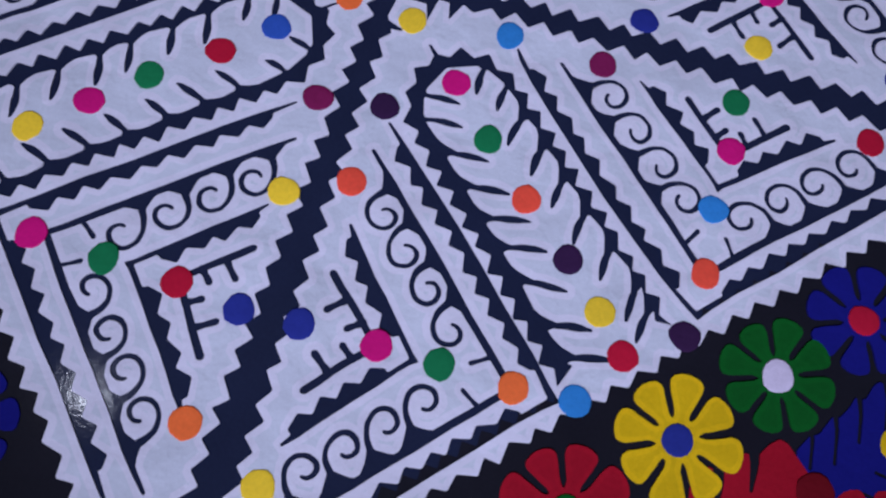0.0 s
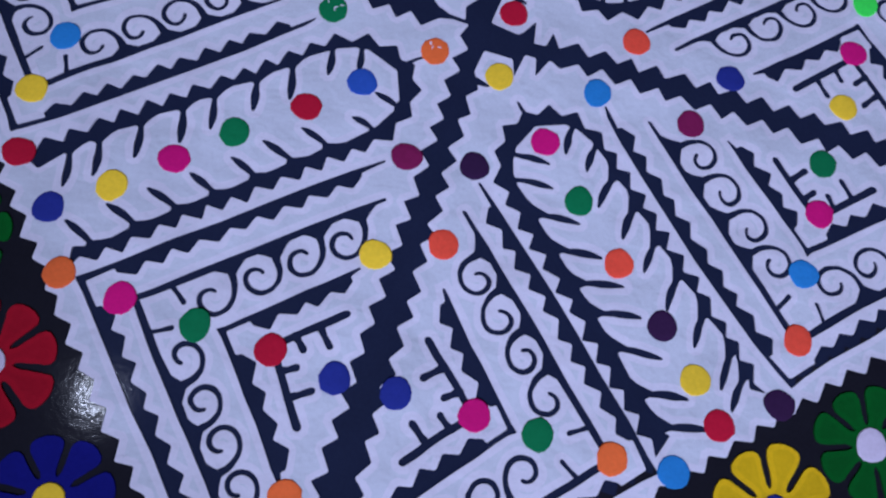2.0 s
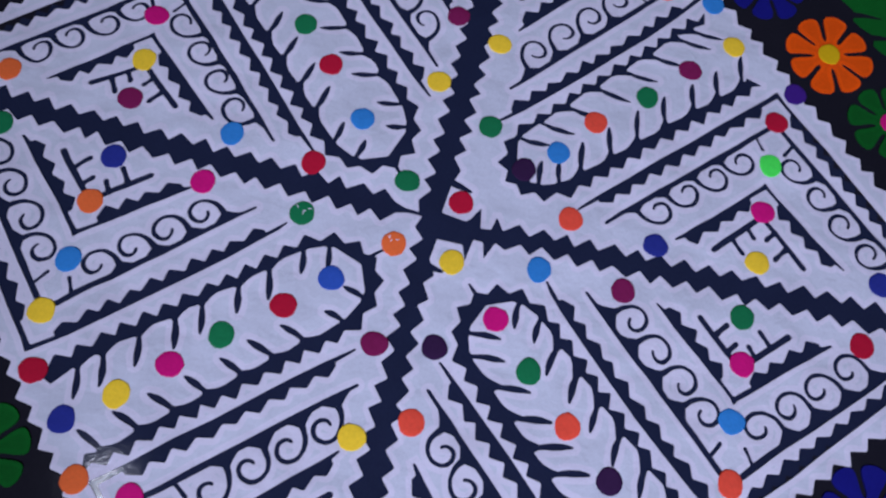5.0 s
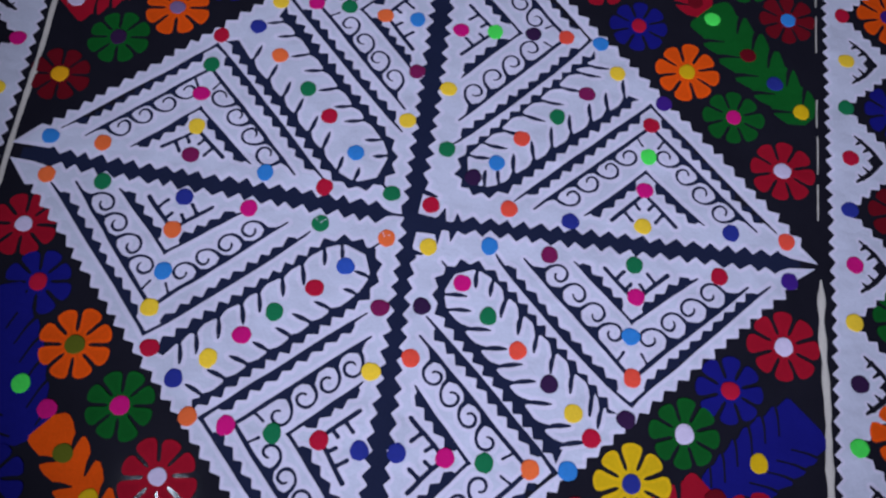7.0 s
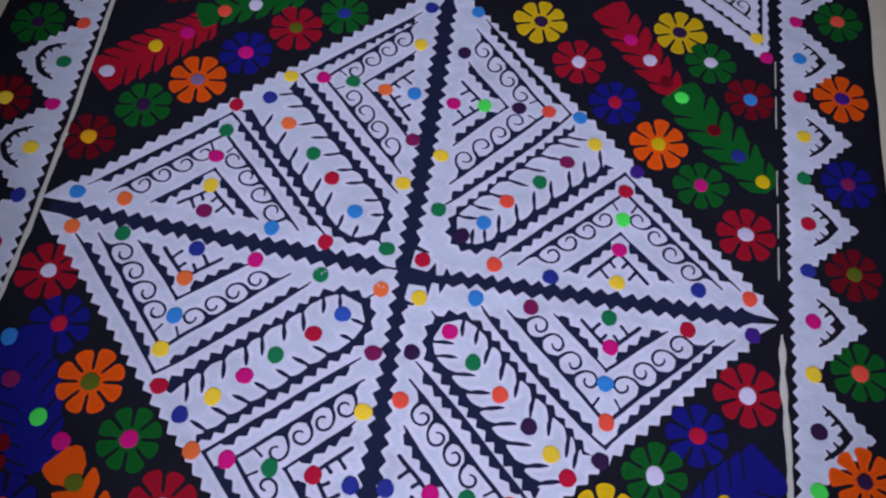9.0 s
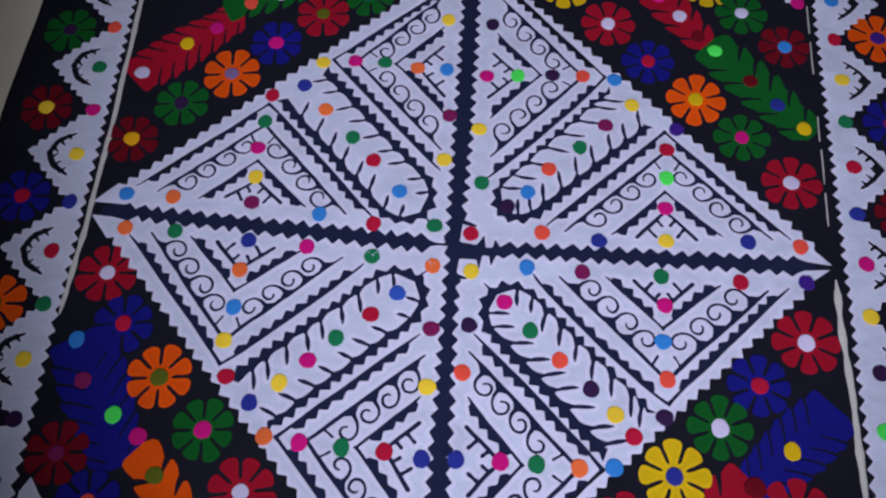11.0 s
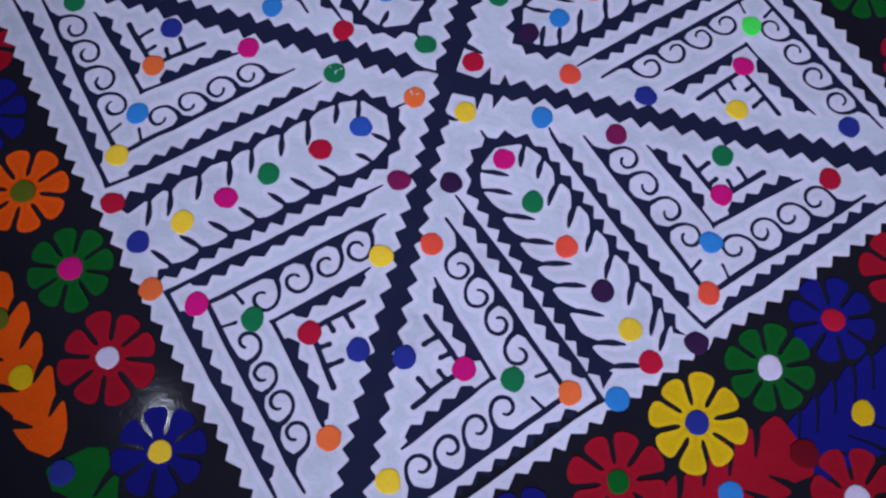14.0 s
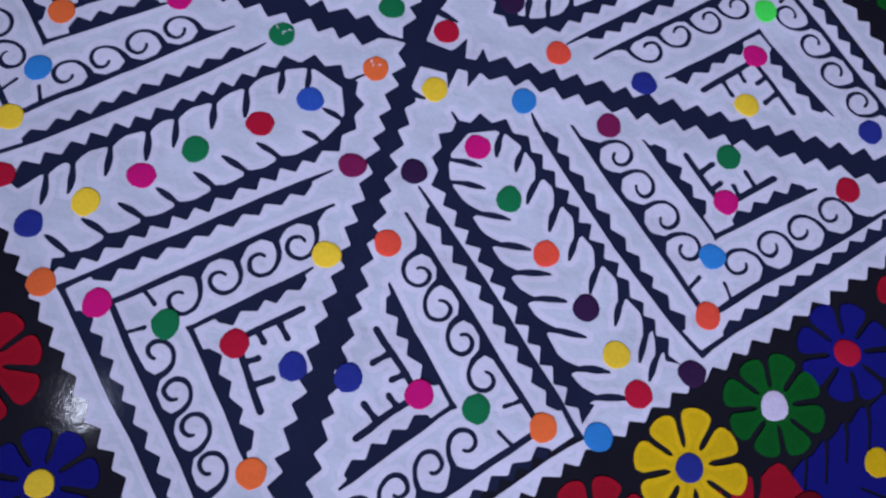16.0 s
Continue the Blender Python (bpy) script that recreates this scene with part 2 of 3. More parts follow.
edge = [e for e in bm.edges if e.is_boundary]
low = bmesh.ops.extrude_edge_only(bm, edges=edge)["geom"]
for v in low:
    if isinstance(v, bmesh.types.BMVert):
        v.co.z = -0.0039
mesh_part("ground_cloth", bm, GROUND, spread, "black sateen ground cloth, glare veil put into its colour under the star").data.materials.append(VEILED_GROUND)

WHITE_H, PATCH_H = 0.0011, 0.0009


# ---------------------------------------------------------------- the white cutwork star
# how far each quarter of the star was sewn out of true: constant, a, b, aa, ab, bb, for its two ways
DRIFT = {
    (1, 1): ((0.0041, 0.01, 0.0041, -0.0257, 0.0458, -0.0636), (-0.0087, 0.0461, -0.0028, -0.0284, -0.0123, 0.0373)),
    (1, -1): ((0.0008, -0.0225, 0.0281, 0.0522, -0.0154, 0.019), (0.0076, -0.0307, -0.0188, 0.0094, 0.0075, 0.0037)),
    (-1, 1): ((-0.002, 0.0058, 0.0352, -0.0197, -0.002, -0.0174), (-0.0047, 0.0254, -0.0116, -0.0105, -0.0266, 0.0392)),
    (-1, -1): ((-0.0055, 0.0062, -0.0141, -0.0155, 0.0273, -0.0145), (0.0078, -0.0205, -0.0077, -0.0089, 0.0111, -0.0218)),
}


def wander(p):
    """No cut is quite true."""
    w = noise.noise_vector(Vector((p[0] * 45, p[1] * 45, 1.7)))
    k = noise.noise_vector(Vector((p[0] * 170, p[1] * 170, 6.1)))
    return v2(p[0] + 0.0011 * w[0] + 0.0004 * k[0], p[1] + 0.0011 * w[1] + 0.0004 * k[1])


def hand(p, sx, sy):
    """A point of a quarter of the star as sewn: the quarter's own drift, and no cut quite true."""
    a, b = float(p[0]), float(p[1])
    ka, kb = DRIFT[sx, sy]
    terms = (1, a, b, a * a, a * b, b * b)
    x = sx * (a + sum(k * t for k, t in zip(ka, terms)))
    y = sy * (b + sum(k * t for k, t in zip(kb, terms)))
    return wander((x, y))


def chevron(apex, left, right, thin, low, high, pitch, lead, pocket, rng):
    """A dark V: smooth outside, toothed inside, thin where it starts and round the white pocket at its point."""
    a, l, r = v2(*apex), v2(*left), v2(*right)
    dl, dr = (l - a) / np.linalg.norm(l - a), (r - a) / np.linalg.norm(r - a)
    nl, nr = v2(dl[1], -dl[0]), v2(-dr[1], dr[0])
    if nl[1] > 0:
        nl = -nl
    if nr[1] > 0:
        nr = -nr
    # inner edge, from the right end back to the left one
    out = [l + (a - l) * f for f in (0, 0.04, 0.12, 0.25, 0.4, 0.55, 0.7, 0.85, 0.95)] + [a - (dl + dr) * 0.001]
    out += [a + (r - a) * f for f in (0.05, 0.15, 0.3, 0.45, 0.6, 0.75, 0.88, 0.96, 1)] + [r + nr * thin * 0.5]
    s = 1.0 if np.dot(v2(-(-dr)[1], (-dr)[0]), nr) > 0 else -1.0
    out += [r - dr * lead + nr * thin] + saw(r - dr * lead, a + dr * pocket, low, high, pitch, s, rng)
    out += [a + dr * pocket + nr * thin]
    out += [a + (dl + dr) * thin * 1.05]
    out += [a + dl * pocket + nl * thin]
    s = 1.0 if np.dot(v2(-dl[1], dl[0]), nl) > 0 else -1.0
    out += saw(a + dl * pocket, l - dl * lead, low, high, pitch, s, rng)
    out += [l - dl * lead + nl * thin, l + nl * thin * 0.5]
    return out


def curl(base, d, nn, size, rng, tall=1.0):
    """One scroll of the vine: leaves the stem at base, rises and rolls in on itself."""
    c = base + d * 0.0142 * size + nn * 0.0142 * size * tall
    pts = [base + nn * 0.001]
    turn = rng.uniform(-115, -165)
    for i in range(34):
        f = i / 33
        k = math.radians(205 + (turn - 205) * f)
        rad = 0.0084 - 0.0012 * f + 0.0064 * (1 - f) ** 7 - 0.0028 * max(0.0, f - 0.72) / 0.28
        pts.append(c + (d * math.cos(k) + nn * math.sin(k)) * rad * size * (1 + 0.03 * math.sin(k * 2 + turn)))
    return stroke(pts, (0.0062, 0.0042, 0.0032, 0.0032, 0.0035, 0.0034, 0.0024), 44)


MID = 0.255          # where on an arm the nested V's are centred


# as sewn, for each eighth: inner end, point and outer end of the outer V, the vine, the inner V and the comb
EIGHTHS = {}
EIGHTHS[1, -1, 0] = (((-0.1561, 0.0349), (0.0021, 0.1771), (0.1464, 0.0260)), ((-0.1239, 0.0349), (0.0002, 0.1479), (0.1212, 0.0305)), ((-0.0705, 0.0300), (-0.0025, 0.0904), (0.0668, 0.0290)), ((-0.0359, 0.0319), (-0.0007, 0.0648), (0.0337, 0.0299)))
EIGHTHS[1, -1, 1] = (((-0.1416, 0.0354), (-0.0020, 0.1868), (0.1386, 0.0590)), ((-0.1192, 0.0315), (-0.0000, 0.1593), (0.1286, 0.0414)), ((-0.0677, 0.0344), (0.0014, 0.1008), (0.0722, 0.0422)), ((-0.0336, 0.0356), (0.0001, 0.0745), (0.0379, 0.0423)))
EIGHTHS[1, 1, 0] = (((-0.1433, 0.0303), (0.0048, 0.1793), (0.1531, 0.0381)), ((-0.1191, 0.0249), (0.0063, 0.1491), (0.1294, 0.0360)), ((-0.0643, 0.0260), (0.0031, 0.0918), (0.0719, 0.0346)), ((-0.0316, 0.0252), (0.0032, 0.0628), (0.0391, 0.0278)))
EIGHTHS[1, 1, 1] = (((-0.1683, 0.0334), (0.0014, 0.1837), (0.1413, 0.0486)), ((-0.1343, 0.0387), (-0.0008, 0.1521), (0.1195, 0.0374)), ((-0.0780, 0.0339), (-0.0036, 0.0985), (0.0617, 0.0346)), ((-0.0450, 0.0290), (-0.0077, 0.0665), (0.0261, 0.0313)))
EIGHTHS[-1, 1, 0] = (((-0.1553, 0.0228), (0.0022, 0.1769), (0.1473, 0.0389)), ((-0.1215, 0.0236), (0.0010, 0.1420), (0.1171, 0.0336)), ((-0.0720, 0.0285), (0.0010, 0.0912), (0.0655, 0.0287)), ((-0.0388, 0.0318), (-0.0034, 0.0605), (0.0307, 0.0334)))
EIGHTHS[-1, 1, 1] = (((-0.1604, 0.0236), (-0.0024, 0.1858), (0.1370, 0.0409)), ((-0.1297, 0.0255), (-0.0031, 0.1505), (0.1164, 0.0453)), ((-0.0762, 0.0262), (-0.0027, 0.0999), (0.0668, 0.0386)), ((-0.0486, 0.0288), (-0.0058, 0.0680), (0.0316, 0.0372)))
EIGHTHS[-1, -1, 0] = (((-0.1531, 0.0393), (-0.0055, 0.1786), (0.1390, 0.0268)), ((-0.1248, 0.0330), (-0.0050, 0.1480), (0.1119, 0.0221)), ((-0.0761, 0.0300), (-0.0050, 0.0896), (0.0630, 0.0237)), ((-0.0414, 0.0294), (-0.0053, 0.0607), (0.0287, 0.0267)))
EIGHTHS[-1, -1, 1] = (((-0.1358, 0.0267), (-0.0032, 0.1735), (0.1308, 0.0390)), ((-0.1104, 0.0179), (-0.0022, 0.1366), (0.1184, 0.0215)), ((-0.0643, 0.0184), (-0.0010, 0.0842), (0.0727, 0.0184)), ((-0.0331, 0.0165), (-0.0008, 0.0514), (0.0377, 0.0209)))

# the scrolls on the inner and the outer stem of each vine: where the first one leaves the stem, the step, how tall they stand
VINES = {
    (1, -1, 0): ((0.0233, 0.0278, 1.22), (0.0239, 0.0285, 1.28)), (1, -1, 1): ((0.0273, 0.0277, 1.0), (0.0333, 0.0260, 1.38)),
    (1, 1, 0): ((0.0276, 0.0285, 0.85), (0.0247, 0.0292, 0.92)), (1, 1, 1): ((0.0230, 0.0305, 1.04), (0.0216, 0.0292, 1.0)),
    (-1, 1, 0): ((0.0225, 0.0306, 0.70), (0.0229, 0.0278, 0.82)), (-1, 1, 1): ((0.0253, 0.0302, 0.88), (0.0207, 0.0280, 1.0)),
    (-1, -1, 0): ((0.0221, 0.0278, 0.98), (0.0249, 0.0293, 0.98)), (-1, -1, 1): ((0.0187, 0.0281, 1.12), (0.0258, 0.0271, 0.96)),
}


# how far the two sides of each outer V bow out towards the leaf and the star's edge
BOWS = {(1, -1, 0): (0.0070, 0.0), (1, -1, 1): (0.0032, 0.0), (1, 1, 0): (0.0015, 0.0), (1, 1, 1): (0.0055, 0.0),
        (-1, 1, 0): (0.0020, 0.0), (-1, 1, 1): (0.0020, 0.0), (-1, -1, 0): (0.0045, 0.0), (-1, -1, 1): (0.0015, 0.0)}


def bowed(poly, apex, left, right, bows):
    """A V with its sides bent outwards."""
    a, out = v2(*apex), []
    for p in poly:
        end, bow = (v2(*left), bows[0]) if p[0] < a[0] else (v2(*right), bows[1])
        d = a - end
        size = np.linalg.norm(d)
        d /= size
        nn = v2(-d[1], d[0]) if d[0] > 0 else v2(d[1], -d[0])
        f = min(1.0, max(0.0, float((p - end) @ d) / size))
        out.append(p + nn * bow * math.sqrt(4 * f * (1 - f)))
    return out


def octant_cuts(shape, vines, bows, rng):
    """The dark cuts of one eighth of the star: u along its arm from the middle of the V's, v away from the arm."""
    (l1, a1, r1), (l2, a2, r2), (l3, a3, r3), (l4, a4, r4) = shape
    cuts = [bowed(chevron(a1, l1, r1, 0.0038, 0.0061, 0.0124, 0.0168, 0.018, 0.022, rng), a1, l1, r1, bows),
            chevron(a3, l3, r3, 0.0036, 0.0068, 0.0130, 0.0160, 0.008, 0.019, rng)]
    # the vine: four scrolls on each side, rolling towards its point
    a = v2(*a2)
    for end, (first, step, tall) in zip((v2(*l2), v2(*r2)), vines):
        d = a - end
        size = np.linalg.norm(d)
        d /= size
        nn = v2(d[1], -d[0])
        if nn[1] > 0:
            nn = -nn
        cuts.append(stroke([end, a + d * 0.001], (0.0026, 0.0046, 0.0050, 0.0052, 0.0050, 0.0044), 14))
        for i in range(4):
            s = first + step * i
            k = step / 0.0257 * rng.uniform(0.97, 1.03)
            cuts.append(curl(end + d * s, d, nn, k, rng, tall))
            cusp = [(p, 0.0092 * tall ** 1.3 * (1 - abs(p) / 0.018) ** 1.8) for p in (-0.018, -0.013, -0.009, -0.006, -0.003, 0.0, 0.003, 0.006, 0.009, 0.013, 0.018)]
            cuts.append([end + d * (s + p) + nn * q for p, q in cusp])
        t = end + d * (size - 0.022)
        cuts.append(stroke([t, t + nn * 0.013 - d * 0.003], (0.0036, 0.0026, 0.0034), 5))
    # the comb
    a = v2(*a4)
    for end in (v2(*l4), v2(*r4)):
        d = a - end
        size = np.linalg.norm(d)
        d /= size
        nn = v2(d[1], -d[0])
        if nn[1] > 0:
            nn = -nn
        cuts.append(stroke([end, a], (0.0050, 0.0050, 0.0042), 6))
        for s, tall in ((0.36, 0.0145), (0.68, 0.0098)):
            p = end + d * size * s
            cuts.append(stroke([p, p + nn * tall - d * 0.001], (0.0058, 0.0038, 0.0046), 5))
    return cuts


def leaf_cuts(rng, shape):
    """The long leaf between two eighths, p out from the heart of the star and q across: a toothed hoop, thick on one side,
    with club-shaped veins that lean outwards and run into its inner edge in a curve."""
    tip_in, tip_out, bend, inner, outer, veins, reach, lean, swell, stalk = shape

    def edge(p, side):
        """The inner edge of the hoop at p; side 0 lies at positive q, 1 at negative."""
        f = min(1.0, max(0.0, (p - bend) / (0.29 - bend)))
        q = inner[side][0] + (inner[side][1] - inner[side][0]) * f
        if p >= bend:
            return q
        mid = (inner[0][0] + inner[1][0]) / 2
        return mid + (q - mid) * math.sqrt(max(0.0, 1 - ((bend - p) / (bend - tip_in)) ** 2))

    hoop = [v2(0.304, outer[0][1] + 0.004)]
    hoop += saw((0.294, outer[0][1]), (bend, outer[0][0]), 0.0, 0.0072, 0.0165, -1, rng)
    mid, half = (outer[0][0] + outer[1][0]) / 2, (outer[0][0] - outer[1][0]) / 2
    for i in range(1, 14):
        k = math.radians(90 + 180 / 14 * i)
        r = rng.uniform(0.0052, 0.0078) if i % 2 else 0.0
        hoop.append(v2(bend + math.cos(k) * (bend - tip_out + r), mid + math.sin(k) * (half + r)))
    hoop += saw((bend, outer[1][0]), (0.294, outer[1][1]), 0.0, 0.0072, 0.0165, -1, rng)
    hoop += [v2(0.304, outer[1][1] - 0.004)]
    # the inner edge, out along one side, round the tip and back: it swells towards each vein and springs back behind it
    for side, sign in ((1, -1), (0, 1)):
        run = [v2(tip_in + 0.0005, (inner[0][0] + inner[1][0]) / 2)] if side == 0 else []
        for p in veins[side]:
            if p > bend + 0.006:
                k, q = swell[side], edge(p, side)
                run += [v2(p - 0.0125, q + sign * (0.0022 - 0.0012 * k)), v2(p - 0.0075, q + sign * (0.0022 - 0.0020 * k)),
                        v2(p - 0.0022, q + sign * (0.0012 - 0.0032 * k)), v2(p + lean[side] * 0.0040 * k / reach[side] - 0.0008, q - sign * 0.0050 * k), v2(p + 0.0030, q - sign * 0.0002)]
            else:
                run += [v2(p - 0.0035, edge(p - 0.0035, side)), v2(p, edge(p, side) - sign * 0.0015), v2(p + 0.0030, edge(p + 0.0030, side))]
        run += [v2(0.2965, edge(0.29, side) - sign * 0.003)]
        hoop += run if side == 0 else run[::-1]
    cuts = [hoop]
    for side, sign in ((0, 1), (1, -1)):
        for i, p in enumerate(veins[side]):
            far, slant = reach[side] * rng.uniform(0.92, 1.06), lean[side] * rng.uniform(0.88, 1.12)
            if p < bend:
                far, slant = far * 0.72, slant * 0.9
            q = edge(p, side)
            cuts.append(stroke([(p - 0.0016, q + sign * 0.0022), (p + slant * 0.35, q - sign * far * 0.45), (p + slant * 0.8, q - sign * far * 0.85), (p + slant, q - sign * far)],
                               (0.0042, 0.0034, 0.0044, 0.0054, 0.0046, 0.0022), 10))
    if stalk:
        cuts.append(stroke([stalk, (tip_out + 0.004, stalk[1] * 0.85)], (0.0022, 0.0042), 4))
    return cuts


ROOT = math.sqrt(0.5)
# each leaf as sewn: the tip inside and outside, where it bends, inner and outer edge of the hoop at the bend and at the end for
# both sides, where the veins spring, their length, their lean, and the stalk
LEAVES = {
    (-1, -1): (0.068, 0.0615, 0.104, ((0.0430, 0.0390), (-0.0185, -0.0222)), ((0.0500, 0.0440), (-0.0228, -0.0305)),
               ((0.0800, 0.1015, 0.1328, 0.1578, 0.1816, 0.2084, 0.2330, 0.2591, 0.2859), (0.0822, 0.1010, 0.1286, 0.1540, 0.1820, 0.2039, 0.2309, 0.2581, 0.2760)),
               (0.0190, 0.0200), (0.0082, 0.0115), (1.0, 1.0), (0.0455, 0.0116)),
    (1, -1): (0.0865, 0.0790, 0.120, ((0.0335, 0.0305), (-0.0255, -0.0345)), ((0.0410, 0.0385), (-0.0300, -0.0365)),
              ((0.0984, 0.1144, 0.1413, 0.1668, 0.1917, 0.2132, 0.2381, 0.2695, 0.2909), (0.0985, 0.1168, 0.1405, 0.1647, 0.1905, 0.2167, 0.2440, 0.2728, 0.2878)),
              (0.0245, 0.0190), (0.0155, 0.0148), (1.9, 1.7), (0.0668, 0.0060)),
    (-1, 1): (0.0545, 0.0490, 0.092, ((0.0260, 0.0245), (-0.0362, -0.0372)), ((0.0330, 0.0335), (-0.0435, -0.0450)),
              ((0.0704, 0.0910, 0.1224, 0.1456, 0.1743, 0.2046, 0.2315, 0.2629, 0.2867), (0.0670, 0.0883, 0.1197, 0.1461, 0.1748, 0.2007, 0.2300, 0.2624)),
              (0.0200, 0.0200), (0.0105, 0.0118), (1.2, 1.3), (0.0315, -0.0059)),
    (1, 1): (0.0760, 0.0690, 0.112, ((0.0190, 0.0315), (-0.0332, -0.0345)), ((0.0222, 0.0345), (-0.0410, -0.0410)),
             ((0.0951, 0.1180, 0.1448, 0.1773, 0.2059, 0.2357, 0.2664, 0.2816), (0.0850, 0.1001, 0.1217, 0.1517, 0.1782, 0.2069, 0.2366, 0.2626, 0.2892)),
             (0.0230, 0.0215), (0.0180, 0.0145), (1.7, 1.4), None),
}
# the squared-off corners at the heart of the star, with the two long snips beside each
HEART = {1: [v2(0.0051, 0.0085), v2(0.0253, 0.0046), v2(0.0283, 0.0076), v2(0.0346, 0.0182), v2(0.0375, 0.0015), v2(0.0451, 0.0024), v2(0.0468, 0.0133), v2(0.0537, 0.0026)],
         -1: [v2(0.0105, 0.0158), v2(0.0304, 0.0164), v2(0.0341, 0.0288), v2(0.0384, 0.0104), v2(0.0458, 0.0100), v2(0.0485, 0.0236), v2(0.0548, 0.0087)]}
# where the edges along the two arms of a quarter begin and end: nearer to, or further from, the middle line
ARMS = {(1, 1): ((0.0034, 0.0046), (0.0046, 0.0046)), (1, -1): ((0.0048, 0.0062), (0.0060, 0.0096)),
        (-1, 1): ((0.0034, 0.0034), (0.0046, 0.0046)), (-1, -1): ((0.0058, 0.0042), (0.0060, 0.0068))}
for sx, sy in ((1, 1), (1, -1), (-1, 1), (-1, -1)):
    rng = random.Random(11 + sx * 3 + sy)
    (half, half_end), (side_half, side_end) = ARMS[sx, sy]
    # outline: along one arm, down the star's stepped side, back along the other arm
    if sx > 0:
        outline = HEART[sy] + saw((0.0640, half), (0.405, half_end), 0.0080, 0.0, 0.0190, 1, rng)
        outline += [v2(0.410, half_end + 0.004), v2(0.420, 0.0052), v2(0.449, 0.0022)]
        shoulder = v2(0.430, 0.020)
    else:
        outline = [v2(0.010, 0.0002), v2(0.021, 0.0002), v2(0.030, 0.003)] + saw((0.040, half), (0.405, half_end), 0.0080, 0.0, 0.0184, 1, rng)
        outline += [v2(0.410, half + 0.005), v2(0.425, 0.0086), v2(0.452, 0.0086), v2(0.4255, 0.0368)]
        shoulder = v2(0.415, 0.035)
    inset = 0.003 if (sx, sy) == (1, -1) else 0.0
    outline += saw(shoulder, (0.020, 0.430), -inset, 0.0075 - inset, 0.0182, -1, rng)
    outline += [v2(0.0022, 0.449), v2(0.0052, 0.420), v2(side_end + 0.004, 0.410)]
    outline += saw((side_end, 0.405), (side_half, 0.046 if sx > 0 else 0.010), 0.0078, 0.0, 0.0182, 1, rng)
    outline += [v2(0.0080, 0.033)] if sx > 0 else []
    cuts, sewn = [], []
    for swap in (0, 1):
        for c in octant_cuts(EIGHTHS[sx, sy, swap], VINES[sx, sy, swap], BOWS[sx, sy, swap], rng):
            pts = [v2(MID + p[0], p[1]) for p in c]
            sewn.append([wander(v2(p[1] * sx, p[0] * sy) if swap else v2(p[0] * sx, p[1] * sy)) for p in pts])
    for c in leaf_cuts(rng, LEAVES[sx, sy]):
        sewn.append([wander((sx * (p[0] - p[1]) * ROOT, sy * (p[0] + p[1]) * ROOT)) for p in c])
    if sx > 0:
        slit = ((0.003, 0.036), (0.023, 0.030)) if sy > 0 else ((0.004, 0.0385), (0.019, 0.0415))
        cuts.append(stroke(slit, (0.007, 0.006, 0.003), 5))

    def put(poly):
        return [hand(p, sx, sy) for p in poly]

    for i, piece in enumerate(islands(fill(put(outline), sewn + [put(c) for c in cuts], 0.0050))):
        lay("white_cutwork_piece" if i else "white_cutwork_panel", piece, 0.0, WHITE_H, (HEM, VOILE), spread,
            "small piece of white cotton" if i else "white cotton panel cut into toothed V's, scrolls and a veined leaf")


# ---------------------------------------------------------------- round dots
def dot(x, y, colour, parent=None, base=WHITE_H, radius=0.0098):
    rng = random.Random(int(x * 1e4) * 31 + int(y * 1e4))
    n, out = 15, []
    turn, stretch = rng.uniform(0, 6), rng.uniform(0.94, 1.06)
    for ring, lift in ((1.0, 0.65), (0.93, 0.95), (0.5, 1.0)):
        for i in range(n):
            k = turn + 2 * math.pi * i / n
            r = radius * ring * (1 + 0.022 * math.sin(k * 3 + turn) + (rng.uniform(-0.045, 0.045) if ring == 1 else 0))
            px, py = x + math.cos(k) * r * stretch, y + math.sin(k) * r / stretch
            out.append((px, py, lie(px, py) + base + 0.0006 * lift))
    low = [(a, b, c - 0.0008) for a, b, c in out[:n]]
    out.append((x, y, lie(x, y) + base + 0.0006))
    out += low
    faces = []
    for ring in range(2):
        for i in range(n):
            a, b = ring * n + i, ring * n + (i + 1) % n
            faces.append((a, b, b + n, a + n))
    for i in range(n):
        faces.append((2 * n + i, 2 * n + (i + 1) % n, 3 * n))
        faces.append((3 * n + 1 + i, 3 * n + 1 + (i + 1) % n, (i + 1) % n, i))
    name = "flower_centre" if parent else "dot"
    me = bpy.data.meshes.new(name)
    me.from_pydata(out, [], faces)
    me.materials.append(DYED[colour])
    me.polygons.foreach_set("use_smooth", [True] * len(faces))
    ob = new(name, me)
    ob.parent = parent or spread
    return tagged(ob, "round " + COTTON[colour][0].replace("_", " ") + " cotton dot")


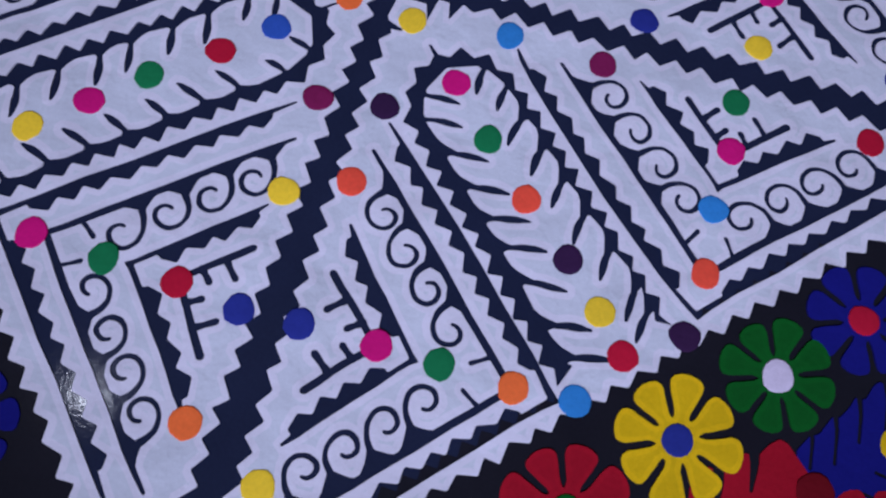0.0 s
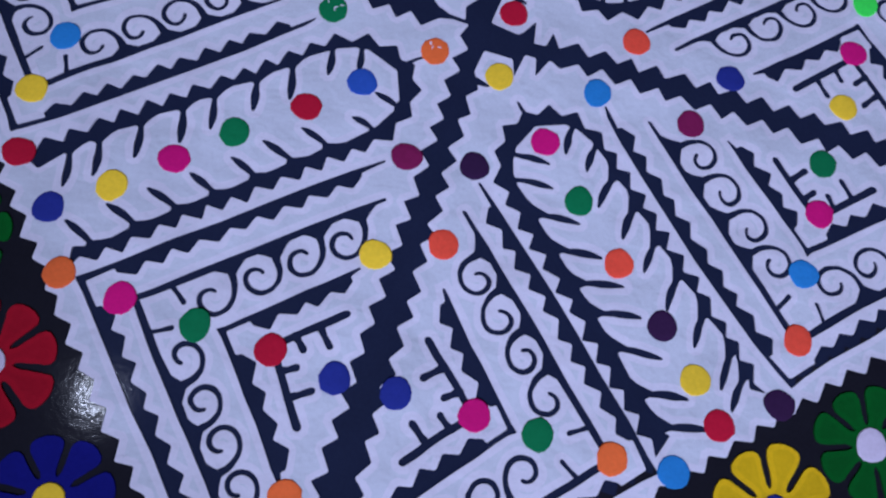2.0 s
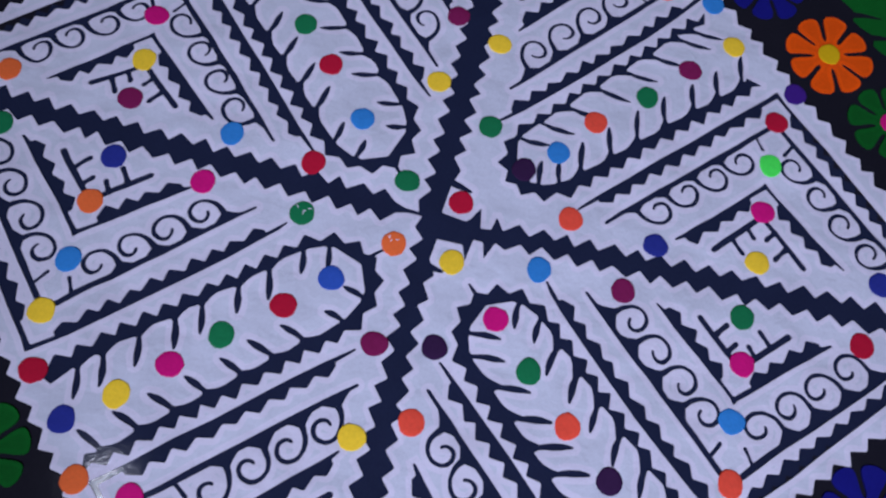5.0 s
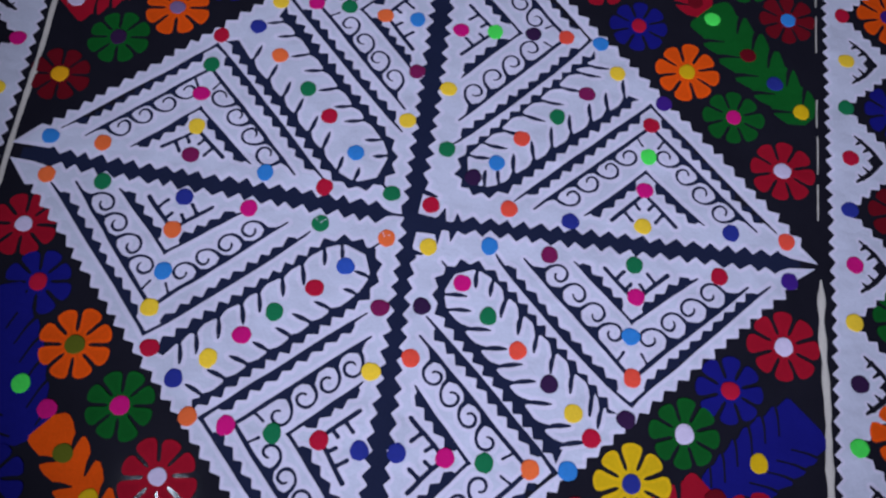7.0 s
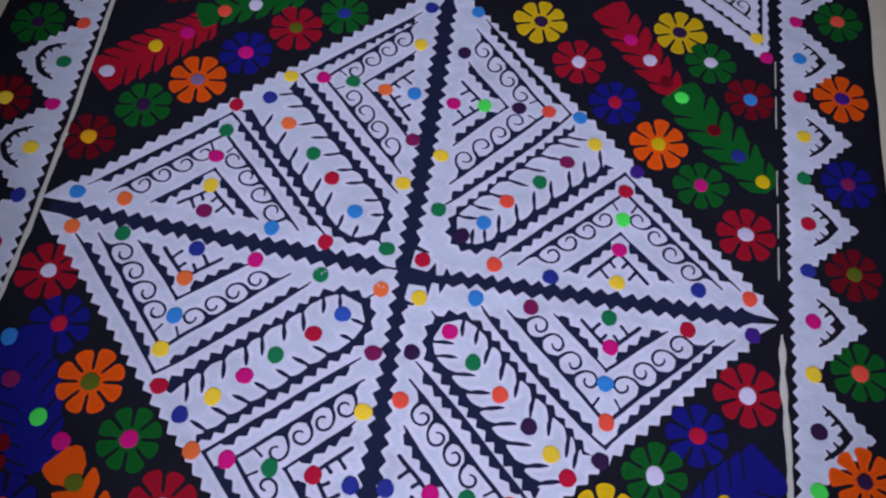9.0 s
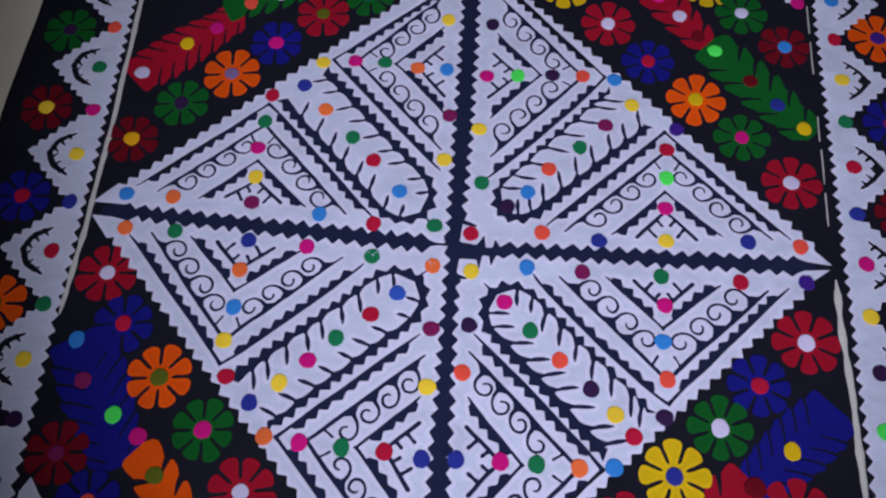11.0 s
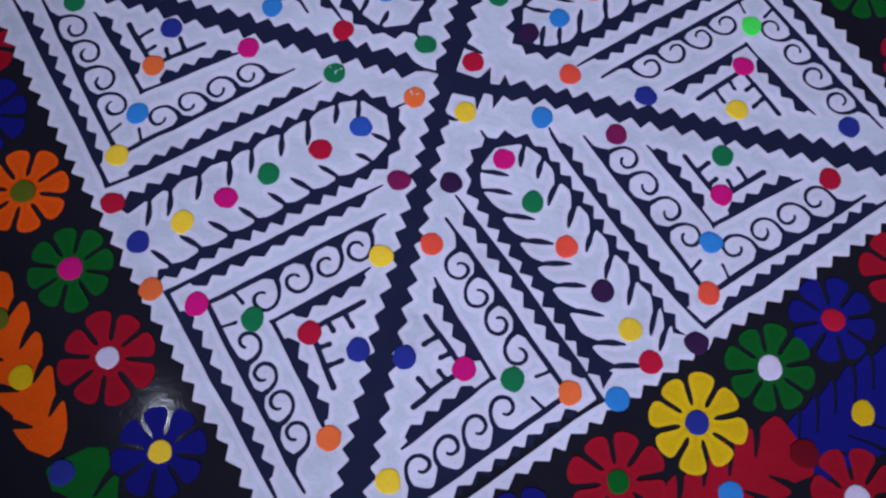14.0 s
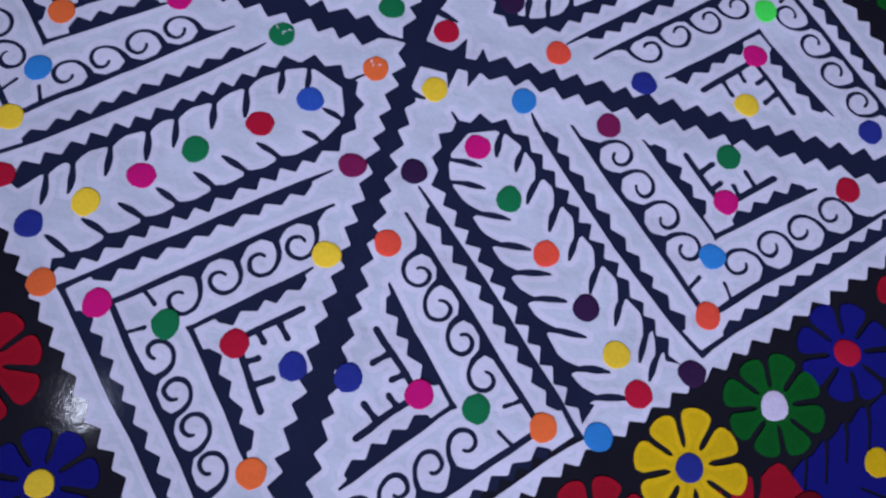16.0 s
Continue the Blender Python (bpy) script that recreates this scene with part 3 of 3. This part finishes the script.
DOTS_SOUTH_EAST = ("BMGRPBODU" "DONYPGaB" "PGODYR", (
    (0.092, -0.027), (0.158, -0.027), (0.251, -0.024), (0.344, -0.023), (0.255, -0.060), (0.252, -0.104), (0.256, -0.148), (0.252, -0.191), (0.421, -0.017),
    (0.029, -0.105), (0.026, -0.161), (0.027, -0.257), (0.038, -0.351), (0.075, -0.255), (0.114, -0.254), (0.160, -0.254), (0.197, -0.250),
    (0.068, -0.073), (0.100, -0.105), (0.135, -0.137), (0.171, -0.167), (0.198, -0.193), (0.218, -0.215)))
DOTS_NORTH_EAST = ("ONYNPLRUO" "GYPDLDOB" "DBOGMY" "B", (
    (0.108, 0.020), (0.177, 0.016), (0.258, 0.023), (0.356, 0.030), (0.258, 0.067), (0.260, 0.110), (0.261, 0.151), (0.274, 0.182), (0.418, 0.029),
    (0.030, 0.082), (0.021, 0.160), (0.025, 0.243), (0.027, 0.329), (0.066, 0.247), (0.112, 0.252), (0.152, 0.254), (0.194, 0.252),
    (0.064, 0.052), (0.088, 0.074), (0.113, 0.109), (0.151, 0.144), (0.183, 0.180), (0.217, 0.214), (0.036, 0.405)))
DOTS_NORTH_WEST = ("RBMaYPGRB" "YMBYaGPY" "BRGaN" "N", (
    (-0.098, 0.014), (-0.166, 0.021), (-0.252, 0.029), (-0.351, 0.028), (-0.254, 0.065), (-0.259, 0.107), (-0.257, 0.147), (-0.255, 0.188), (-0.410, 0.027),
    (-0.020, 0.111), (-0.019, 0.177), (-0.029, 0.249), (-0.034, 0.332), (-0.068, 0.248), (-0.113, 0.253), (-0.153, 0.252), (-0.196, 0.246),
    (-0.071, 0.061), (-0.109, 0.102), (-0.140, 0.133), (-0.181, 0.172), (-0.215, 0.207), (-0.030, 0.400)))
DOTS_SOUTH_WEST = ("GPNGaBYRa" "MYNaRGPa" "VRGPYN", (
    (-0.094, -0.029), (-0.174, -0.024), (-0.246, -0.022), (-0.338, -0.018), (-0.249, -0.061), (-0.247, -0.108), (-0.250, -0.149), (-0.239, -0.190), (-0.400, -0.019),
    (-0.014, -0.113), (-0.012, -0.181), (-0.010, -0.260), (-0.014, -0.331), (-0.051, -0.256), (-0.098, -0.256), (-0.145, -0.255), (-0.184, -0.252),
    (-0.058, -0.073), (-0.086, -0.102), (-0.122, -0.134), (-0.150, -0.163), (-0.178, -0.192), (-0.207, -0.217)))
for colours, spots in (DOTS_SOUTH_EAST, DOTS_NORTH_EAST, DOTS_NORTH_WEST, DOTS_SOUTH_WEST):
    for c, (x, y) in zip(colours, spots):
        dot(x, y, c)
for x, y, c in ((0.022, 0.011, "R"), (-0.020, -0.035, "a"), (0.026, -0.038, "Y"), (-0.023, 0.018, "G")):
    dot(x, y, c)


# short raised white flecks on two of the dots
for x, y, seed in ((-0.020, -0.035, 1), (-0.094, -0.029, 2)):
    rng = random.Random(seed)
    for i in range(4):
        px, py, k = x + rng.uniform(-0.005, 0.004), y + rng.uniform(-0.003, 0.005), rng.uniform(0, 3.1)
        end = (px + math.cos(k) * 0.0022, py + math.sin(k) * 0.0022)
        lay("stray_thread", fill(stroke([(px, py), end], (0.0006, 0.0007, 0.0005), 4)), WHITE_H + 0.0007, 0.0003, (HEM,), spread, "short white fleck")


# ---------------------------------------------------------------- flowers
PETAL = {"o": 0.0375, "r": 0.0372, "y": 0.0375, "g": 0.0345, "b": 0.0352, "d": 0.0340}


def flower(x, y, petal, centre):
    """Eight blunt petals cut from one piece, parted by narrow slits, with a round centre patch."""
    rng = random.Random(int((x + 3) * 7919) + int((y + 3) * 104729))
    radius = PETAL[petal]
    turn = radians((20 if x > 0 else 8) + rng.uniform(-5, 5))
    pts, n = [], 8
    for i in range(n):
        a0, step = turn + 2 * math.pi * i / n, 2 * math.pi / n
        r = radius * rng.uniform(0.94, 1.04)
        for f, rad in ((0.0, 0.355), (0.10, 0.385), (0.150, 0.46), (0.128, 0.58), (0.108, 0.72), (0.100, 0.84), (0.125, 0.93), (0.20, 0.99), (0.35, 1.02), (0.5, 1.03), (0.65, 1.02), (0.80, 0.99), (0.875, 0.93), (0.90, 0.84), (0.892, 0.72), (0.872, 0.58), (0.850, 0.46), (0.90, 0.385)):
            k = a0 + step * (f + rng.uniform(-0.012, 0.012))
            pts.append(v2(x + math.cos(k) * r * rad, y + math.sin(k) * r * rad))
    word = COTTON[petal][0].replace("_", " ")
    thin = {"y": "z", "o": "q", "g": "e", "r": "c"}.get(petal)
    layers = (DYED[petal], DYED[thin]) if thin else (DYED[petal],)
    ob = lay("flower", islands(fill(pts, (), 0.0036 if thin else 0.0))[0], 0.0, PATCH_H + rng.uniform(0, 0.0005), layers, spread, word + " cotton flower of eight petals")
    dot(x, y, centre, ob, PATCH_H + 0.0005, 0.0098 * rng.uniform(0.88, 1.06))


EAST_FLOWERS = ((0.126, 0.406, "yD"), (0.323, 0.424, "yD"), (0.368, 0.379, "gW"), (0.423, 0.326, "dB"), (0.185, 0.345, "rW"), (0.239, 0.286, "bR"),
                (0.300, 0.230, "oy"), (0.357, 0.177, "gP"), (0.414, 0.116, "rW"), (0.414, -0.091, "rW"), (0.358, -0.146, "bR"), (0.312, -0.197, "gW"),
                (0.261, -0.253, "yN"), (0.208, -0.311, "rg"), (0.389, -0.281, "rW"), (0.148, -0.366, "bY"))
WEST_FLOWERS = ((-0.149, 0.366, "gN"), (-0.209, 0.328, "rK"), (-0.265, 0.273, "bP"), (-0.316, 0.218, "oS"), (-0.373, 0.166, "gD"), (-0.424, 0.106, "dA"),
                (-0.406, -0.079, "rW"), (-0.371, -0.139, "bR"), (-0.314, -0.198, "oK"), (-0.252, -0.251, "gP"), (-0.198, -0.312, "rW"), (-0.406, -0.290, "dM"),
                (-0.358, -0.337, "bO"), (-0.135, -0.370, "bY"), (-0.303, -0.390, "yG"), (-0.385, 0.375, "dL"))
BORDER_FLOWERS = ((0.552, 0.490, "gO"), (0.550, 0.352, "oU"), (0.549, 0.214, "bM"), (0.548, 0.085, "dK"), (0.546, -0.042, "gO"), (0.542, -0.166, "oD"), (0.542, -0.300, "rW"),
                  (-0.556, 0.400, "dY"), (-0.553, 0.270, "gD"), (-0.548, 0.143, "dY"), (-0.540, 0.013, "bR"), (-0.531, -0.128, "oK"), (-0.524, -0.262, "gR"))
for row in (EAST_FLOWERS, WEST_FLOWERS, BORDER_FLOWERS):
    for x, y, c in row:
        flower(x, y, c[0], c[1])


# ---------------------------------------------------------------- coloured leaves
def feather(tip, end, width, colour, dots, label, seed, n=6, slit=1.0):
    """A long patched leaf with slanting slits down both sides."""
    rng = random.Random(seed)
    a, b = v2(*tip), v2(*end)
    size = np.linalg.norm(b - a)
    d = (b - a) / size
    nn = v2(-d[1], d[0])
    out = []
    for s in (1, -1):
        side = []
        for i in range(n):
            for f, flare in ((0.02, 1 - 0.06 * slit), (0.16, 1 + 0.08 * slit), (0.45, 1 + 0.02 * slit), (0.84, 1 - 0.12 * slit)):
                g = (i + f) / n
                w = width / 2 * flare * (0.80 + 0.22 * math.sin(math.pi * min(1, g * 1.05 + 0.10)))
                side.append(a + d * size * g + nn * s * (w + rng.uniform(-0.0008, 0.0008)))
        if s > 0:
            out += [a - d * 0.003 + nn * width * 0.2] + side + [b + d * 0.007 + nn * width * 0.12, b + d * 0.008 - nn * width * 0.12]
        else:
            out += side[::-1]
    cuts = []
    for i in range(n):
        for s in (1, -1):
            p = a + d * size * (i + 0.86 + rng.uniform(-0.06, 0.06)) / n + nn * s * width * 0.56
            deep = width * rng.uniform(0.38, 0.45)
            cuts.append(stroke([p, p - nn * s * deep * 0.5 + d * deep * 0.28, p - nn * s * deep + d * deep * 0.70], (0.0080 * slit, 0.0062 * slit, 0.0042 * slit, 0.0022), 8))
    ob = lay("leaf", islands(fill(out, cuts))[0], 0.0, PATCH_H * 0.6 + 0.00004 * seed, (DYED[colour],), spread, label)
    for f, q, c in dots:
        p = a + d * size * f + nn * q
        dot(p[0], p[1], c, ob, PATCH_H, 0.0098).name = "dot"


feather((-0.446, 0.200), (-0.328, 0.314), 0.066, "r", ((0.08, 0.0, "W"), (0.52, 0.003, "y"), (0.80, 0.0, "P")), "scarlet cotton leaf with slits and dots", 1, 8, 0.7)
feather((-0.345, 0.322), (-0.215, 0.385), 0.045, "g", ((0.25, 0.0, "O"), (0.55, 0, "W")), "green cotton leaf with slits and dots", 2)
feather((-0.418, -0.158), (-0.338, -0.292), 0.078, "b", ((0.02, -0.004, "B"), (0.34, -0.010, "M"), (0.68, 0.010, "L"), (0.90, 0.028, "P")), "deep blue cotton leaf with slits and dots", 3, 7, 0.55)
feather((-0.318, -0.278), (-0.217, -0.384), 0.046, "o", ((0.24, 0.0, "K"), (0.60, 0.0, "y")), "bright orange cotton leaf with slits and dots", 4, 5, 1.25)
feather((-0.196, -0.388), (-0.120, -0.500), 0.050, "g", ((0.06, -0.012, "N"), (0.6, 0, "y")), "green cotton leaf with slits and dots", 5)
feather((0.218, 0.452), (0.316, 0.322), 0.057, "r", ((0.40, -0.003, "P"), (0.66, 0.001, "W"), (0.91, 0.0, "d")), "scarlet cotton leaf with slits and dots", 6)
feather((0.322, 0.322), (0.442, 0.192), 0.066, "g", ((0.07, -0.002, "L"), (0.43, 0.0, "d"), (0.70, 0.0, "N"), (0.96, 0.0, "y")), "leaf green cotton leaf with slits and dots", 7)
feather((0.440, -0.165), (0.346, -0.256), 0.066, "b", ((0.55, 0.0, "y"),), "deep blue cotton leaf with slits and a yellow dot", 8, 7, 0.5)
feather((0.340, -0.250), (0.235, -0.345), 0.054, "r", ((0.48, 0.006, "B"),), "scarlet cotton leaf with slits and a blue dot", 9)


# ---------------------------------------------------------------- the white borders
def border(side, base_x, lean, first_y, step, count, colours, valley_colours):
    rng = random.Random(5 if side > 0 else 6)

    def at(y):
        return base_x + lean * y

    ys = [first_y + step * i for i in range(count)]
    y0, y1 = ys[0] - step / 2, ys[-1] + step / 2
    inner = saw((-0.008, y0), (-0.008, y1), 0.0, 0.0075, 0.0166, 1, rng)
    outer = []
    for y in reversed(ys):
        outer += [v2(0.013, y + step / 2 - 0.004)]
        outer += saw((0.014, y + step / 2 - 0.009), (0.066, y + 0.007), 0.0, 0.0062, 0.0160, 1, rng)
        outer += [v2(0.072, y + 0.006), v2(0.0775, y), v2(0.072, y - 0.006)]
        outer += saw((0.066, y - 0.007), (0.014, y - step / 2 + 0.009), 0.0, 0.0062, 0.0160, 1, rng)
        outer += [v2(0.013, y - step / 2 + 0.004)]
    cuts = []
    for y in ys:
        for s in (1, -1):
            bulge = 0.0015 if side > 0 else 0.0055
            heel, knee, toe = v2(0.049, y - s * 0.001), v2(0.035 + bulge, y + s * (0.0145 + bulge * 0.7)), v2(0.0195, y + s * 0.0300)
            thick = 1.0 if side > 0 else 1.35
            cuts.append(stroke([heel, knee, toe], (0.0056 * thick, 0.0060 * thick, 0.0056 * thick, 0.0034), 11))
            way = v2(-0.70, -s * 0.62)
            for f, tall in ((0.24, 0.0125), (0.52, 0.0115), (0.80, 0.0090)):
                root = heel + (toe - heel) * f + (knee - (heel + toe) / 2) * 4 * f * (1 - f)
                cuts.append(stroke([root, root + way * tall * rng.uniform(0.85, 1.1)], (0.0066, 0.0044, 0.0026), 5))

    def put(poly):
        pts = []
        for p in poly:
            w = noise.noise_vector(Vector((p[0] * 50 + side, p[1] * 50, 4.2)))
            pts.append(v2(at(p[1]) + side * p[0] + 0.001 * w[0], p[1] + 0.001 * w[1]))
        return pts

    lay("white_border", islands(fill(put(inner + outer), [put(c) for c in cuts], 0.0034))[0], 0.0, WHITE_H, (HEM, VOILE), spread, "white cotton border of toothed triangles")
    for y, c in zip(ys, colours):
        dot(at(y) + side * 0.013, y, c)
    for y, c in zip(ys, valley_colours):
        dot(at(y) + side * 0.010, y + step / 2, c)


border(1, 0.481, 0.0, -0.384, 0.1325, 8, "RBDPRYBP", "YLYNGRPB")
border(-1, -0.4715, -0.055, -0.326, 0.1345, 7, "BYRYGRL", "DGNPOBY")

# white triangle of the next star, only its near corner
rng = random.Random(3)
corner = [v2(0.452, 0.400)] + saw((0.452, 0.405), (0.452, 0.615), 0.0, 0.003, 0.018, 1, rng) + saw((0.225, 0.560), (0.443, 0.405), 0.0, 0.0075, 0.018, -1, rng)
corner_cuts = [chevron((0.0, 0.0), (-0.17, -0.125), (0.0035, -0.18), 0.003, 0.0042, 0.009, 0.017, 0.01, 0.02, rng)]
corner_cuts = [[v2(0.442 + p[0], 0.425 - p[1]) for p in corner_cuts[0]]]
d, nn = v2(-0.80, 0.60), v2(0.60, 0.80)
vine = v2(0.425, 0.470)
corner_cuts.append(stroke([vine, vine + d * 0.15], (0.004, 0.005, 0.003), 8))
for s in (0.01, 0.037, 0.064, 0.091):
    corner_cuts.append(curl(vine + d * s, d, nn, 0.95, rng))
lay("white_corner_panel", islands(fill(corner, corner_cuts))[0], 0.0, WHITE_H, (HEM,), spread, "white cotton corner panel with a toothed edge")
dot(0.434, 0.436, "Y")
tip = [v2(-0.426, -0.317), v2(-0.434, -0.333)] + saw((-0.434, -0.342), (-0.452, -0.520), 0.0, 0.0065, 0.018, 1, rng) + saw((-0.300, -0.520), (-0.406, -0.340), 0.0, 0.0065, 0.018, 1, rng) + [v2(-0.412, -0.334)]
lay("white_tip_panel", islands(fill(tip, [stroke([(-0.402, -0.366), (-0.330, -0.510)], (0.002, 0.006, 0.008), 6)], 0.0034))[0], 0.0, WHITE_H, (HEM, VOILE), spread, "pointed white cotton panel with toothed sides")
dot(-0.411, -0.379, "Y")
dot(0.447, 0.404, "P")
dot(0.346, -0.257, "d", None, WHITE_H, 0.0115)


# ---------------------------------------------------------------- cords along the seams
def cord(line, width):
    """A flattened cord stitched along a seam, a little uneven."""
    pts = along(line, 60)
    bm = bmesh.new()
    rings = []
    for i, (p, d) in enumerate(pts):
        w = width * (0.95 + 0.6 * noise.noise(Vector((p[1] * 45, 3, 0)))) * min(1, (i + 0.6) / 2.5, (len(pts) - i - 0.4) / 2.5)
        nn = v2(-d[1], d[0])
        ring = []
        for f, h in ((-0.5, 0.0), (-0.35, 0.8), (0, 1.0), (0.35, 0.8), (0.5, 0.0)):
            q = p + nn * w * f + nn * 0.001 * noise.noise(Vector((p[1] * 18, 8, 0)))
            ring.append(bm.verts.new((q[0], q[1], lie(*q) - 0.0004 + h * 0.0022)))
        rings.append(ring)
    for a, b in zip(rings, rings[1:]):
        for k in range(4):
            bm.faces.new((a[k], b[k], b[k + 1], a[k + 1])).smooth = True
    bmesh.ops.recalc_face_normals(bm, faces=bm.faces)
    mesh_part("seam_cord", bm, CORD, spread, "cream cord showing along the seam")


cord([(-0.487, 0.60), (-0.467, 0.303), (-0.455, 0.117), (-0.450, -0.02), (-0.449, -0.135)], 0.0072)
cord([(0.4555, -0.010), (0.456, -0.07), (0.460, -0.147), (0.461, -0.25), (0.468, -0.55)], 0.0084)
for top, foot in ((0.218, 0.180), (0.168, 0.118), (0.106, 0.060), (0.400, 0.352), (0.338, 0.284)):
    cord([(0.4535 + 0.015 * top, top), (0.4535 + 0.015 * foot, foot)], 0.0017)


# ---------------------------------------------------------------- the lamp under the ceiling
GLASS = bpy.data.materials.new("frosted_bulb_glow")
GLASS.use_nodes = True
b = GLASS.node_tree.nodes["Principled BSDF"]
b.inputs["Base Color"].default_value = (0.9, 0.9, 0.95, 1)
b.inputs["Emission Color"].default_value = (0.8, 0.8, 1, 1)
b.inputs["Emission Strength"].default_value = 2
b.inputs["Roughness"].default_value = 0.4
HOLDER = cloth("white_moulded_plastic", (0.7, 0.7, 0.68), rough=0.4, vary=0.03, weave=0.0, sheen=0.0)
lamp = tagged(new("ceiling_lamp"), "plain white bulb hanging from the ceiling on a cord", "lamp")
lamp.location = (LAMP_AT.x, LAMP_AT.y, LAMP_AT.z + 0.115)
bm = bmesh.new()
bmesh.ops.create_cone(bm, cap_ends=True, segments=24, radius1=0.035, radius2=0.022, depth=0.06, matrix=Matrix.Translation((0, 0, -0.03)) @ Matrix.Rotation(radians(180), 4, "Y"))
mesh_part("holder", bm, HOLDER, lamp)
bm = bmesh.new()
drop = TOP - LAMP_AT.z - 0.115
bmesh.ops.create_cone(bm, cap_ends=True, segments=10, radius1=0.003, radius2=0.003, depth=drop, matrix=Matrix.Translation((0, 0, drop / 2)))
mesh_part("cord", bm, HOLDER, lamp, "thin white cord")
bm = bmesh.new()
bmesh.ops.create_uvsphere(bm, u_segments=24, v_segments=14, radius=0.045, matrix=Matrix.Translation((0, 0, -0.115)) @ Matrix.Diagonal((1, 1, 1.3, 1)))
for f in bm.faces:
    f.smooth = True
bulb = mesh_part("bulb", bm, GLASS, lamp, "glowing frosted bulb")
bulb.visible_shadow = False

# ---------------------------------------------------------------- housing for the added spot, unseen, on the south wall
def turned(profile, n=32):
    """A surface of revolution about z through (radius, height) points."""
    bm = bmesh.new()
    rings = [[bm.verts.new((r * math.cos(2 * math.pi * i / n), r * math.sin(2 * math.pi * i / n), z)) for i in range(n)] for r, z in profile]
    for a, b in zip(rings, rings[1:]):
        for i in range(n):
            bm.faces.new((a[i], a[(i + 1) % n], b[(i + 1) % n], b[i])).smooth = True
    bmesh.ops.recalc_face_normals(bm, faces=bm.faces)
    return bm


reflector = tagged(new("added_reflector_lamp"), "unseen reflector lamp added to pool light on the bedspread", "lamp")
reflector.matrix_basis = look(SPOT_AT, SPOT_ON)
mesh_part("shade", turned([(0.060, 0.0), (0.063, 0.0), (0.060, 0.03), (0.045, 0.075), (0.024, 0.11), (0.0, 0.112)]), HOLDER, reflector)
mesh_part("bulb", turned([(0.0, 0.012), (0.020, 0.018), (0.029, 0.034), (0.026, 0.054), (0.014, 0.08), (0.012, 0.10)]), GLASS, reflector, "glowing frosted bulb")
mesh_part("bracket", turned([(0.0, 0.108), (0.010, 0.108), (0.007, 0.12), (0.007, 0.31)], 16), HOLDER, reflector, "straight metal rod from the added lamp to the wall")
